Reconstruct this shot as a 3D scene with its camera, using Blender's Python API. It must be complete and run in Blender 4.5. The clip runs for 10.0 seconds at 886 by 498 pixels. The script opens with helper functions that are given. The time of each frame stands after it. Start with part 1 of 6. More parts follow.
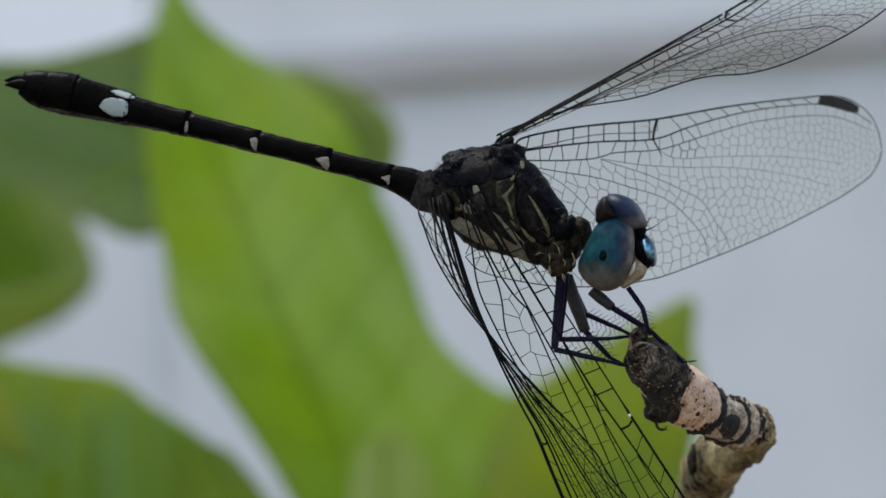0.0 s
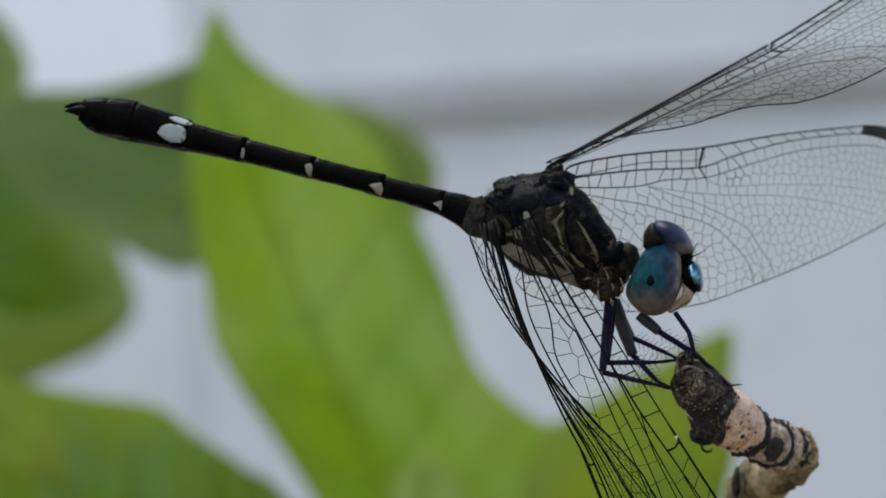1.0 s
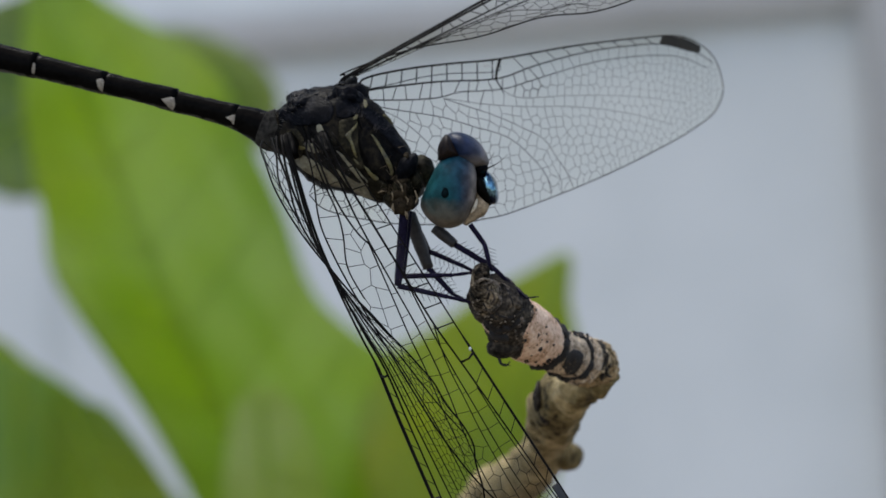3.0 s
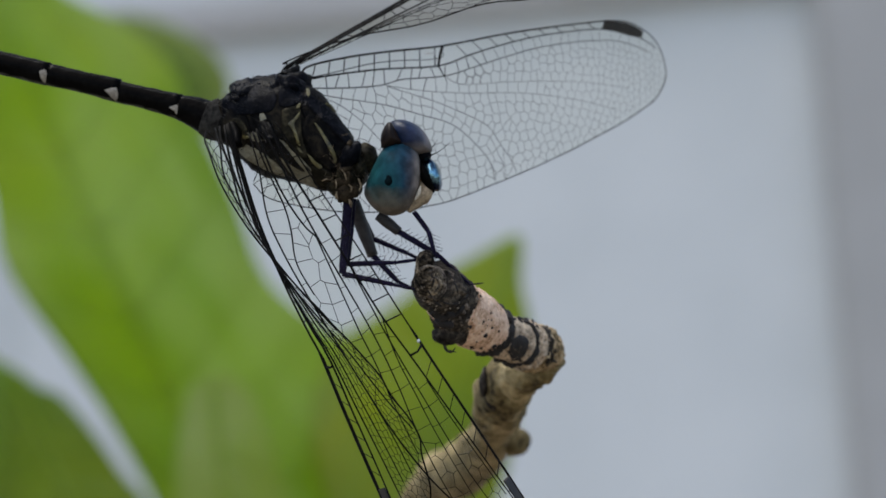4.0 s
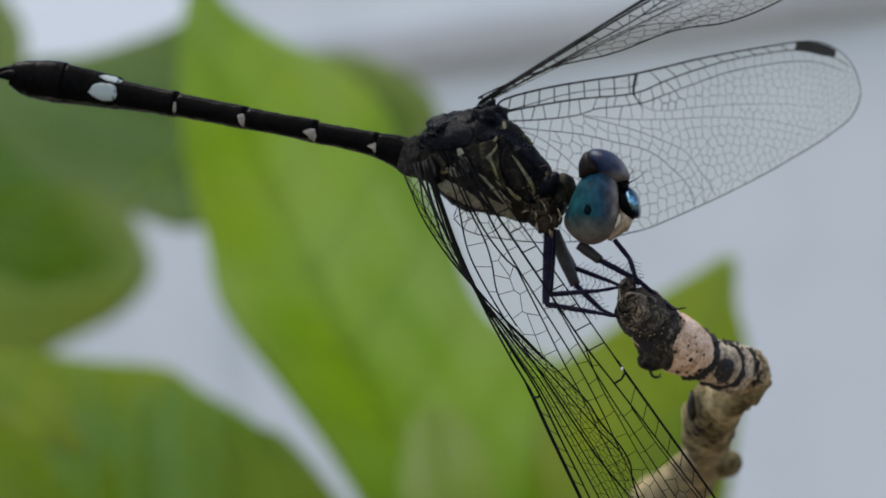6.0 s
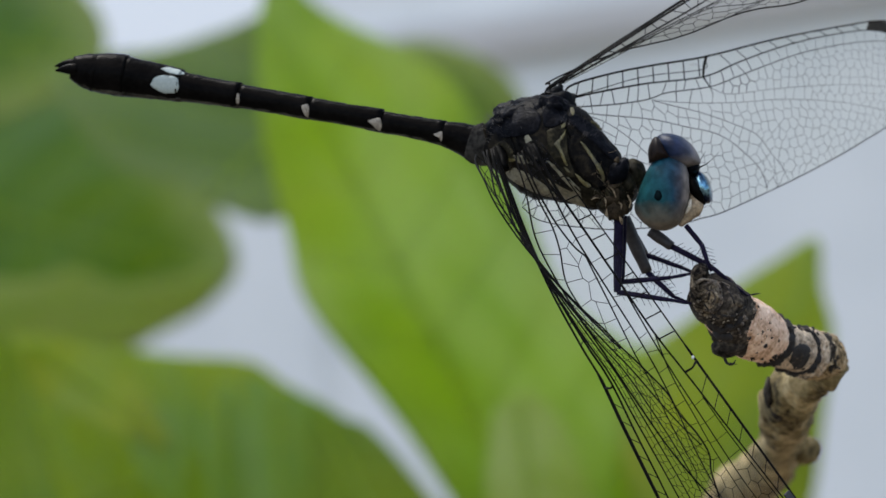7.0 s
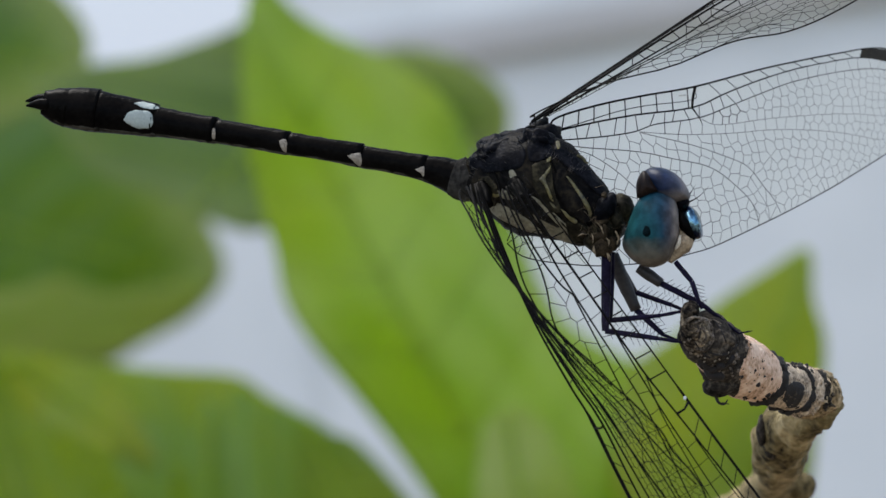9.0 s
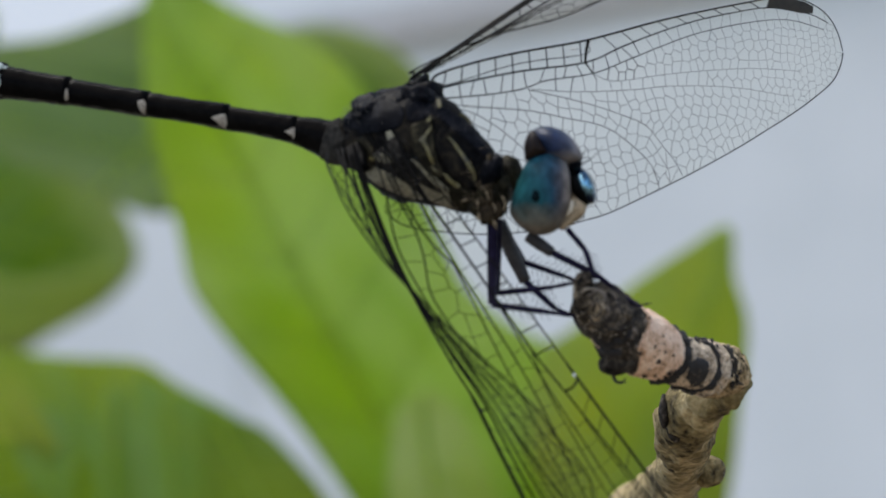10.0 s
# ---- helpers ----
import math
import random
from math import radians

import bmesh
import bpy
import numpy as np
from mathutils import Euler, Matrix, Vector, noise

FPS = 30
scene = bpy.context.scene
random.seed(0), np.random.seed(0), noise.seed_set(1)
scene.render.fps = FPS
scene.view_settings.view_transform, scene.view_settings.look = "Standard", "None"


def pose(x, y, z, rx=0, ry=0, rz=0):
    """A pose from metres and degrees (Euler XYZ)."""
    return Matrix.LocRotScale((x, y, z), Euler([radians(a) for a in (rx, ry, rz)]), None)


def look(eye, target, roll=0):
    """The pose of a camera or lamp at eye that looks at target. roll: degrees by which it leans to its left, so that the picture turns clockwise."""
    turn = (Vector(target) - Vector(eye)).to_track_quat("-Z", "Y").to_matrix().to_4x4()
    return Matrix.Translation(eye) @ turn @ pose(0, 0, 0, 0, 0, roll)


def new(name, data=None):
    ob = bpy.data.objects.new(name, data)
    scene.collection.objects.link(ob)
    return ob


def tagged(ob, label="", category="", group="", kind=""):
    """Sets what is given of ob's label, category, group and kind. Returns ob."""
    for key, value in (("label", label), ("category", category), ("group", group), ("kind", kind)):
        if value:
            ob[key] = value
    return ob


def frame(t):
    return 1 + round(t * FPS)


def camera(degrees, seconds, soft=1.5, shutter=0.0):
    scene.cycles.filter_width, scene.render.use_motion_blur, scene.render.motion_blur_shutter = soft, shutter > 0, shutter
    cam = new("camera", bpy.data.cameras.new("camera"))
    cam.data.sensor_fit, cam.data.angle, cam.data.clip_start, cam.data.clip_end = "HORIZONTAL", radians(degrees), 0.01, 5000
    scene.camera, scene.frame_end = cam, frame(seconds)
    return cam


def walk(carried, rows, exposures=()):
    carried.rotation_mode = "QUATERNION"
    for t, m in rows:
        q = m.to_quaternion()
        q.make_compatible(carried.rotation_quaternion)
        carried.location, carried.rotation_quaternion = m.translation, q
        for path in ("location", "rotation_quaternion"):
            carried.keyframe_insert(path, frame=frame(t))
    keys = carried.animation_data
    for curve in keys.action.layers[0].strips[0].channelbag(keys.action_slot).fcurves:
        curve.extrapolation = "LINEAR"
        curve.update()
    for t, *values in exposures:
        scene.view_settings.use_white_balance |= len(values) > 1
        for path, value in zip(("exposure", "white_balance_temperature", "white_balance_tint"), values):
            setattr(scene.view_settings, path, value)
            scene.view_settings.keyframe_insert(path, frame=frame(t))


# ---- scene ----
from mathutils import geometry
from mathutils.bvhtree import BVHTree

# ---------------------------------------------------------------- camera
cam = camera(7.2355, 10.0, soft=1.5)
cam.data.dof.use_dof = True
cam.data.dof.focus_distance = 0.382
cam.data.dof.aperture_fstop = 126.0
walk(cam, [
    (0.0, look((-0.00232, -0.39200, 0.00211), (-0.00656, 0.00797, 0.00161), -4.096)),
    (0.5, look((-0.00339, -0.39643, 0.00136), (-0.00853, 0.00354, 0.00228), -3.977)),
    (1.0, look((-0.00332, -0.40013, 0.00157), (-0.00926, -0.00018, 0.00322), -3.816)),
    (1.5, look((-0.00347, -0.40249, 0.00051), (-0.00837, -0.00253, 0.00366), -3.665)),
    (2.0, look((-0.00195, -0.40300, 0.00021), (-0.00435, -0.00302, 0.00292), -3.731)),
    (2.5, look((-0.00000, -0.40000, 0.00001), (-0.00000, 0.00000, 0.00001), -4.000)),
    (3.0, look((0.00059, -0.39662, 0.00014), (0.00203, 0.00337, -0.00253), -4.389)),
    (3.2, look((0.00079, -0.39537, 0.00035), (0.00233, 0.00461, -0.00323), -4.350)),
    (4.3, look((0.00184, -0.39755, 0.00057), (0.00546, 0.00242, -0.00342), -5.431)),
    (4.5, look((0.00244, -0.39674, 0.00075), (0.00473, 0.00323, -0.00297), -5.732)),
    (5.0, look((0.00230, -0.39710, 0.00076), (0.00241, 0.00289, -0.00214), -6.056)),
    (5.5, look((0.00226, -0.39800, 0.00089), (-0.00231, 0.00196, -0.00116), -6.707)),
    (6.0, look((0.00236, -0.39965, 0.00068), (-0.00613, 0.00026, -0.00053), -7.344)),
    (6.2, look((0.00242, -0.40000, 0.00054), (-0.00709, 0.00000, -0.00013), -7.542)),
    (7.3, look((0.00402, -0.39004, 0.00055), (-0.01039, 0.00996, -0.00146), -8.409)),
    (7.5, look((0.00423, -0.38764, 0.00096), (-0.01043, 0.01208, -0.00185), -8.308)),
    (8.0, look((0.00376, -0.38420, 0.00178), (-0.01029, 0.01554, -0.00155), -8.389)),
    (8.5, look((0.00343, -0.38264, 0.00226), (-0.00987, 0.01713, 0.00072), -8.627)),
    (9.0, look((0.00388, -0.38284, 0.00275), (-0.00939, 0.01694, 0.00127), -8.693)),
    (9.5, look((0.00502, -0.37337, 0.00184), (-0.00697, 0.02644, 0.00021), -8.909)),
    (10.0, look((0.00564, -0.35309, 0.00122), (-0.00386, 0.04678, -0.00159), -9.185)),
], exposures=((0.0, 0.75), (3.2, 0.75), (5.5, 0.75), (7.3, 1.02), (10.0, 0.98)))

# ---------------------------------------------------------------- light
SUN_EL, SUN_ROT = 62.0, 200.0
world = bpy.data.worlds.new("sky")
world.use_nodes = True
scene.world = world
wn = world.node_tree.nodes
sky = wn.new("ShaderNodeTexSky")
sky.sky_type = "NISHITA"
sky.sun_disc = False
sky.sun_elevation = radians(SUN_EL)
sky.sun_rotation = radians(SUN_ROT)
sky.air_density, sky.dust_density = 1.0, 1.8
world.node_tree.links.new(sky.outputs[0], wn["Background"].inputs[0])
wn["Background"].inputs[1].default_value = 0.12

sun_data = bpy.data.lights.new("sun", "SUN")
sun_data.energy, sun_data.angle, sun_data.color = 1.8, radians(25), (1.0, 0.95, 0.88)
sun = new("sun", sun_data)
_e, _r = radians(SUN_EL), radians(SUN_ROT)
sun.matrix_world = look((math.sin(_r) * math.cos(_e), -math.cos(_r) * math.cos(_e), math.sin(_e)), (0, 0, 0))

# ---------------------------------------------------------------- materials
MM = 0.001


def material(name, rough=0.5, metal=0.0):
    m = bpy.data.materials.new(name)
    m.use_nodes = True
    b = m.node_tree.nodes["Principled BSDF"]
    b.inputs["Roughness"].default_value, b.inputs["Metallic"].default_value = rough, metal
    return m, m.node_tree.nodes, m.node_tree.links, b


def mottled(name, c1, c2, size, rough=0.5, bump=0.2, c3=None, fine=5.0, metal=0.0, lo=0.35, hi=0.65, depth=0.0001, spec=0.5):
    """Two scales of noise between two or three colours; size: the large patches in metres."""
    m, n, l, b = material(name, rough, metal)
    b.inputs["Specular IOR Level"].default_value = spec
    co = n.new("ShaderNodeTexCoord")
    big, small = n.new("ShaderNodeTexNoise"), n.new("ShaderNodeTexNoise")
    big.inputs["Scale"].default_value, small.inputs["Scale"].default_value = 1.0 / size, fine / size
    big.inputs["Detail"].default_value, small.inputs["Detail"].default_value = 3, 6
    for t in (big, small):
        l.new(co.outputs["Object"], t.inputs["Vector"])
    mix = n.new("ShaderNodeMix")
    mix.data_type, mix.inputs[0].default_value = "FLOAT", 0.45
    l.new(big.outputs["Fac"], mix.inputs[2])
    l.new(small.outputs["Fac"], mix.inputs[3])
    ramp = n.new("ShaderNodeValToRGB")
    ramp.color_ramp.elements[0].position, ramp.color_ramp.elements[1].position = lo, hi
    ramp.color_ramp.elements[0].color, ramp.color_ramp.elements[1].color = (*c1, 1), (*c2, 1)
    if c3:
        ramp.color_ramp.elements.new((lo + hi) / 2).color = (*c3, 1)
    l.new(mix.outputs[0], ramp.inputs[0])
    l.new(ramp.outputs[0], b.inputs["Base Color"])
    if bump:
        bp = n.new("ShaderNodeBump")
        bp.inputs["Strength"].default_value, bp.inputs["Distance"].default_value = bump, depth
        l.new(small.outputs["Fac"], bp.inputs["Height"])
        l.new(bp.outputs[0], b.inputs["Normal"])
    return m


BLACK = mottled("black_cuticle", (0.0012, 0.0012, 0.0012), (0.0050, 0.0046, 0.0040), 0.0012, 0.32, 0.5, depth=0.00006, spec=0.02)
THORAX = mottled("thorax_cuticle", (0.0016, 0.0016, 0.0018), (0.0240, 0.0200, 0.0130), 0.0014, 0.45, 0.6, c3=(0.0062, 0.0058, 0.0052), depth=0.00008, spec=0.025)
PRUINOSE = mottled("pruinose_cuticle", (0.004, 0.004, 0.004), (0.044, 0.042, 0.036), 0.0012, 0.8, 0.5, spec=0.04)
STRIPE = mottled("olive_stripe", (0.028, 0.025, 0.008), (0.155, 0.135, 0.045), 0.0007, 0.5, 0.3)
BELLY = mottled("pale_olive_cuticle", (0.055, 0.052, 0.032), (0.24, 0.225, 0.15), 0.0012, 0.6, 0.4)
PALE = mottled("pale_spot", (0.23, 0.28, 0.262), (0.32, 0.375, 0.35), 0.0006, 0.55, 0.2)
# plain white that imitates glints on the wings
GLINT = mottled("glint_white", (0.50, 0.52, 0.50), (0.78, 0.79, 0.77), 0.0005, 0.4, 0.2)
PALE_TAN = mottled("pale_tan_spot", (0.11, 0.095, 0.07), (0.34, 0.31, 0.25), 0.0005, 0.55, 0.4)
CREAM = mottled("cream_cuticle", (0.10, 0.075, 0.040), (0.46, 0.36, 0.23), 0.0006, 0.6, 0.4)
COXA_PALE = mottled("tan_cuticle", (0.02, 0.016, 0.010), (0.36, 0.285, 0.18), 0.0005, 0.7, 0.6, spec=0.1)
LEG = mottled("leg_cuticle", (0.006, 0.005, 0.012), (0.019, 0.016, 0.038), 0.0010, 0.42, 0.3, spec=0.02)
BROWN = mottled("brown_femur", (0.007, 0.006, 0.008), (0.032, 0.028, 0.027), 0.0010, 0.55, 0.4)
OLIVE = mottled("dark_olive_cuticle", (0.004, 0.0037, 0.0026), (0.050, 0.043, 0.024), 0.0009, 0.55, 0.5, c3=(0.016, 0.0145, 0.009), spec=0.05)
BLUISH = mottled("bluish_black_cuticle", (0.0014, 0.0018, 0.0026), (0.0120, 0.0125, 0.0150), 0.0009, 0.45, 0.4, c3=(0.0040, 0.0044, 0.0058), spec=0.025)
COXA = mottled("olive_brown_cuticle", (0.006, 0.0045, 0.003), (0.050, 0.038, 0.022), 0.0004, 0.7, 0.8, spec=0.05)
VEIN = mottled("wing_vein", (0.003, 0.003, 0.003), (0.009, 0.008, 0.007), 0.002, 0.45, 0.0, spec=0.02)
KEEL = mottled("grey_underside", (0.010, 0.0095, 0.007), (0.075, 0.070, 0.055), 0.0014, 0.55, 0.4, spec=0.06)
FUZZ = mottled("pale_fuzz", (0.16, 0.16, 0.14), (0.34, 0.33, 0.29), 0.001, 0.6, 0.0, spec=0.1)
STIGMA = mottled("pterostigma", (0.012, 0.010, 0.007), (0.03, 0.024, 0.016), 0.001, 0.5, 0.2)
BARK = mottled("dark_bark", (0.006, 0.0055, 0.005), (0.20, 0.165, 0.12), 0.0013, 0.9, 0.6, c3=(0.045, 0.039, 0.032), depth=0.00025, spec=0.1, lo=0.36, hi=0.68, fine=6.0)
STUB = mottled("weathered_wood", (0.008, 0.007, 0.006), (0.40, 0.325, 0.22), 0.0009, 0.9, 0.9, c3=(0.085, 0.069, 0.049), depth=0.0003, spec=0.1, lo=0.41, hi=0.63)
RIM = mottled("pale_scar_wood", (0.06, 0.05, 0.038), (0.40, 0.34, 0.26), 0.0006, 0.9, 0.8, depth=0.0002, spec=0.1, lo=0.38, hi=0.64)
GREY_WOOD = mottled("grey_wood", (0.04, 0.034, 0.028), (0.34, 0.28, 0.22), 0.0006, 0.9, 0.8, depth=0.0002, spec=0.1, lo=0.40, hi=0.64)
PINK = mottled("pink_bark", (0.36, 0.20, 0.105), (0.97, 0.755, 0.57), 0.0011, 0.8, 0.9, c3=(0.80, 0.55, 0.38), depth=0.00025, spec=0.2, lo=0.37, hi=0.63)
TAN = mottled("tan_bark", (0.030, 0.022, 0.012), (0.84, 0.66, 0.42), 0.0012, 0.9, 0.9, c3=(0.44, 0.325, 0.175), depth=0.0004, spec=0.1, lo=0.37, hi=0.63)
NODE = mottled("node_bark", (0.05, 0.040, 0.030), (0.88, 0.73, 0.53), 0.0007, 0.9, 0.9, c3=(0.56, 0.44, 0.31), depth=0.0003, spec=0.1, lo=0.37, hi=0.61)
STEMBARK = mottled("stem_bark", (0.02, 0.015, 0.007), (0.54, 0.43, 0.23), 0.0024, 0.9, 1.0, c3=(0.235, 0.185, 0.085), depth=0.0004, spec=0.2, lo=0.34, hi=0.66)
SPECK = mottled("black_speck", (0.006, 0.005, 0.005), (0.02, 0.017, 0.015), 0.0005, 0.8, 0.3)
PAINT = mottled("wall_paint", (0.630, 0.668, 0.658), (0.73, 0.76, 0.745), 0.25, 0.7, 0.1, depth=0.001)
GREY = mottled("grey_trim", (0.40, 0.40, 0.38), (0.50, 0.50, 0.48), 0.2, 0.6, 0.1, depth=0.001)
EARTH = mottled("earth", (0.10, 0.08, 0.06), (0.22, 0.18, 0.13), 0.4, 0.95, 0.5, depth=0.01)


def eye_material(name, bands, low, rough, top):
    """Bands of colour across the eye, with a dull mottled lower rim."""
    m, n, l, b = material(name, rough)
    b.inputs["Specular IOR Level"].default_value = 0.09
    co, sep = n.new("ShaderNodeTexCoord"), n.new("ShaderNodeSeparateXYZ")
    noi = n.new("ShaderNodeTexNoise")
    noi.inputs["Scale"].default_value, noi.inputs["Detail"].default_value = 620.0, 5
    l.new(co.outputs["Object"], noi.inputs["Vector"])
    l.new(co.outputs["Generated"], sep.inputs[0])

    def shifted(socket, amount):
        a = n.new("ShaderNodeMath")
        a.operation = "MULTIPLY_ADD"
        l.new(noi.outputs["Fac"], a.inputs[0])
        a.inputs[1].default_value = amount
        l.new(socket, a.inputs[2])
        c = n.new("ShaderNodeMath")
        c.operation = "SUBTRACT"
        l.new(a.outputs[0], c.inputs[0])
        c.inputs[1].default_value = amount / 2
        return c.outputs[0]

    ramp = n.new("ShaderNodeValToRGB")
    e = ramp.color_ramp.elements
    e[0].position, e[0].color = bands[0][0], (*bands[0][1], 1)
    e[1].position, e[1].color = bands[-1][0], (*bands[-1][1], 1)
    for p, c in bands[1:-1]:
        e.new(p).color = (*c, 1)
    l.new(shifted(sep.outputs["X"], 0.24), ramp.inputs[0])
    dull = n.new("ShaderNodeMapRange")
    dull.inputs["From Min"].default_value, dull.inputs["From Max"].default_value = 0.40, 0.12
    l.new(shifted(sep.outputs["Z"], 0.55), dull.inputs["Value"])
    mix = n.new("ShaderNodeMix")
    mix.data_type = "RGBA"
    l.new(dull.outputs[0], mix.inputs[0])
    l.new(ramp.outputs[0], mix.inputs[6])
    mix.inputs[7].default_value = (*low, 1)
    crown = n.new("ShaderNodeMapRange")
    crown.inputs["From Min"].default_value, crown.inputs["From Max"].default_value = 0.66, 0.98
    crown.inputs["To Max"].default_value = 0.8
    l.new(shifted(sep.outputs["Z"], 0.3), crown.inputs["Value"])
    navy = n.new("ShaderNodeMix")
    navy.data_type = "RGBA"
    l.new(crown.outputs[0], navy.inputs[0])
    l.new(mix.outputs[2], navy.inputs[6])
    navy.inputs[7].default_value = (*top, 1)
    dark = n.new("ShaderNodeTexNoise")
    dark.inputs["Scale"].default_value, dark.inputs["Detail"].default_value = 1500.0, 3
    l.new(co.outputs["Object"], dark.inputs["Vector"])
    amount = n.new("ShaderNodeMapRange")
    amount.inputs["From Min"].default_value, amount.inputs["From Max"].default_value = 0.38, 0.62
    amount.inputs["To Min"].default_value, amount.inputs["To Max"].default_value = 0.62, 1.12
    l.new(dark.outputs["Fac"], amount.inputs["Value"])
    shade = n.new("ShaderNodeVectorMath")
    shade.operation = "SCALE"
    l.new(navy.outputs[2], shade.inputs[0])
    l.new(amount.outputs[0], shade.inputs["Scale"])
    l.new(shade.outputs[0], b.inputs["Base Color"])
    cells = n.new("ShaderNodeTexVoronoi")
    cells.inputs["Scale"].default_value = 14000.0
    l.new(co.outputs["Object"], cells.inputs["Vector"])
    bp = n.new("ShaderNodeBump")
    bp.inputs["Strength"].default_value, bp.inputs["Distance"].default_value = 0.35, 0.00003
    l.new(cells.outputs["Distance"], bp.inputs["Height"])
    l.new(bp.outputs[0], b.inputs["Normal"])
    return m


EYE = eye_material("compound_eye", ((0.04, (0.006, 0.030, 0.033)), (0.20, (0.010, 0.068, 0.072)), (0.52, (0.010, 0.072, 0.090)), (0.70, (0.015, 0.048, 0.078)), (0.82, (0.060, 0.064, 0.080)), (0.94, (0.26, 0.228, 0.20))), (0.13, 0.112, 0.086), 0.42, (0.010, 0.038, 0.060))
EYE_FAR = eye_material("upper_eye", ((0.05, (0.009, 0.012, 0.024)), (0.30, (0.010, 0.017, 0.038)), (0.52, (0.019, 0.028, 0.060)), (0.76, (0.062, 0.070, 0.098)), (0.95, (0.19, 0.17, 0.165))), (0.15, 0.135, 0.125), 0.36, (0.012, 0.022, 0.050))
OCCIPUT = mottled("dark_brown_cuticle", (0.004, 0.003, 0.003), (0.022, 0.014, 0.010), 0.0008, 0.5, 0.2, spec=0.1)
FLECK_CREAM = mottled("pale_cream_cuticle", (0.42, 0.37, 0.27), (0.70, 0.64, 0.52), 0.0005, 0.55, 0.2)
PUPIL = mottled("dark_teal", (0.001, 0.003, 0.004), (0.004, 0.012, 0.014), 0.0003, 0.7, 0.2, spec=0.03)
# dark blue metal; the pale cyan patches paint in its highlights
FRONS = mottled("metallic_blue_frons", (0.005, 0.010, 0.030), (0.22, 0.42, 0.52), 0.0011, 0.14, 0.2, metal=0.9, lo=0.48, hi=0.66)


def membrane_material():
    m, n, l, b = material("wing_membrane", 0.1)
    clear, gloss, haze = n.new("ShaderNodeBsdfTransparent"), n.new("ShaderNodeBsdfGlossy"), n.new("ShaderNodeBsdfDiffuse")
    clear.inputs[0].default_value = (0.985, 0.982, 0.945, 1)
    gloss.inputs["Roughness"].default_value = 0.16
    haze.inputs[0].default_value = (0.30, 0.30, 0.28, 1)
    noi = n.new("ShaderNodeTexNoise")
    noi.inputs["Scale"].default_value = 900.0
    bp = n.new("ShaderNodeBump")
    bp.inputs["Strength"].default_value, bp.inputs["Distance"].default_value = 0.6, 0.0001
    l.new(noi.outputs["Fac"], bp.inputs["Height"])
    l.new(bp.outputs[0], gloss.inputs["Normal"])
    a, c = n.new("ShaderNodeMixShader"), n.new("ShaderNodeMixShader")
    a.inputs[0].default_value, c.inputs[0].default_value = 0.005, 0.003
    l.new(clear.outputs[0], a.inputs[1])
    l.new(gloss.outputs[0], a.inputs[2])
    l.new(a.outputs[0], c.inputs[1])
    l.new(haze.outputs[0], c.inputs[2])
    l.new(c.outputs[0], n["Material Output"].inputs[0])
    return m


MEMBRANE = membrane_material()


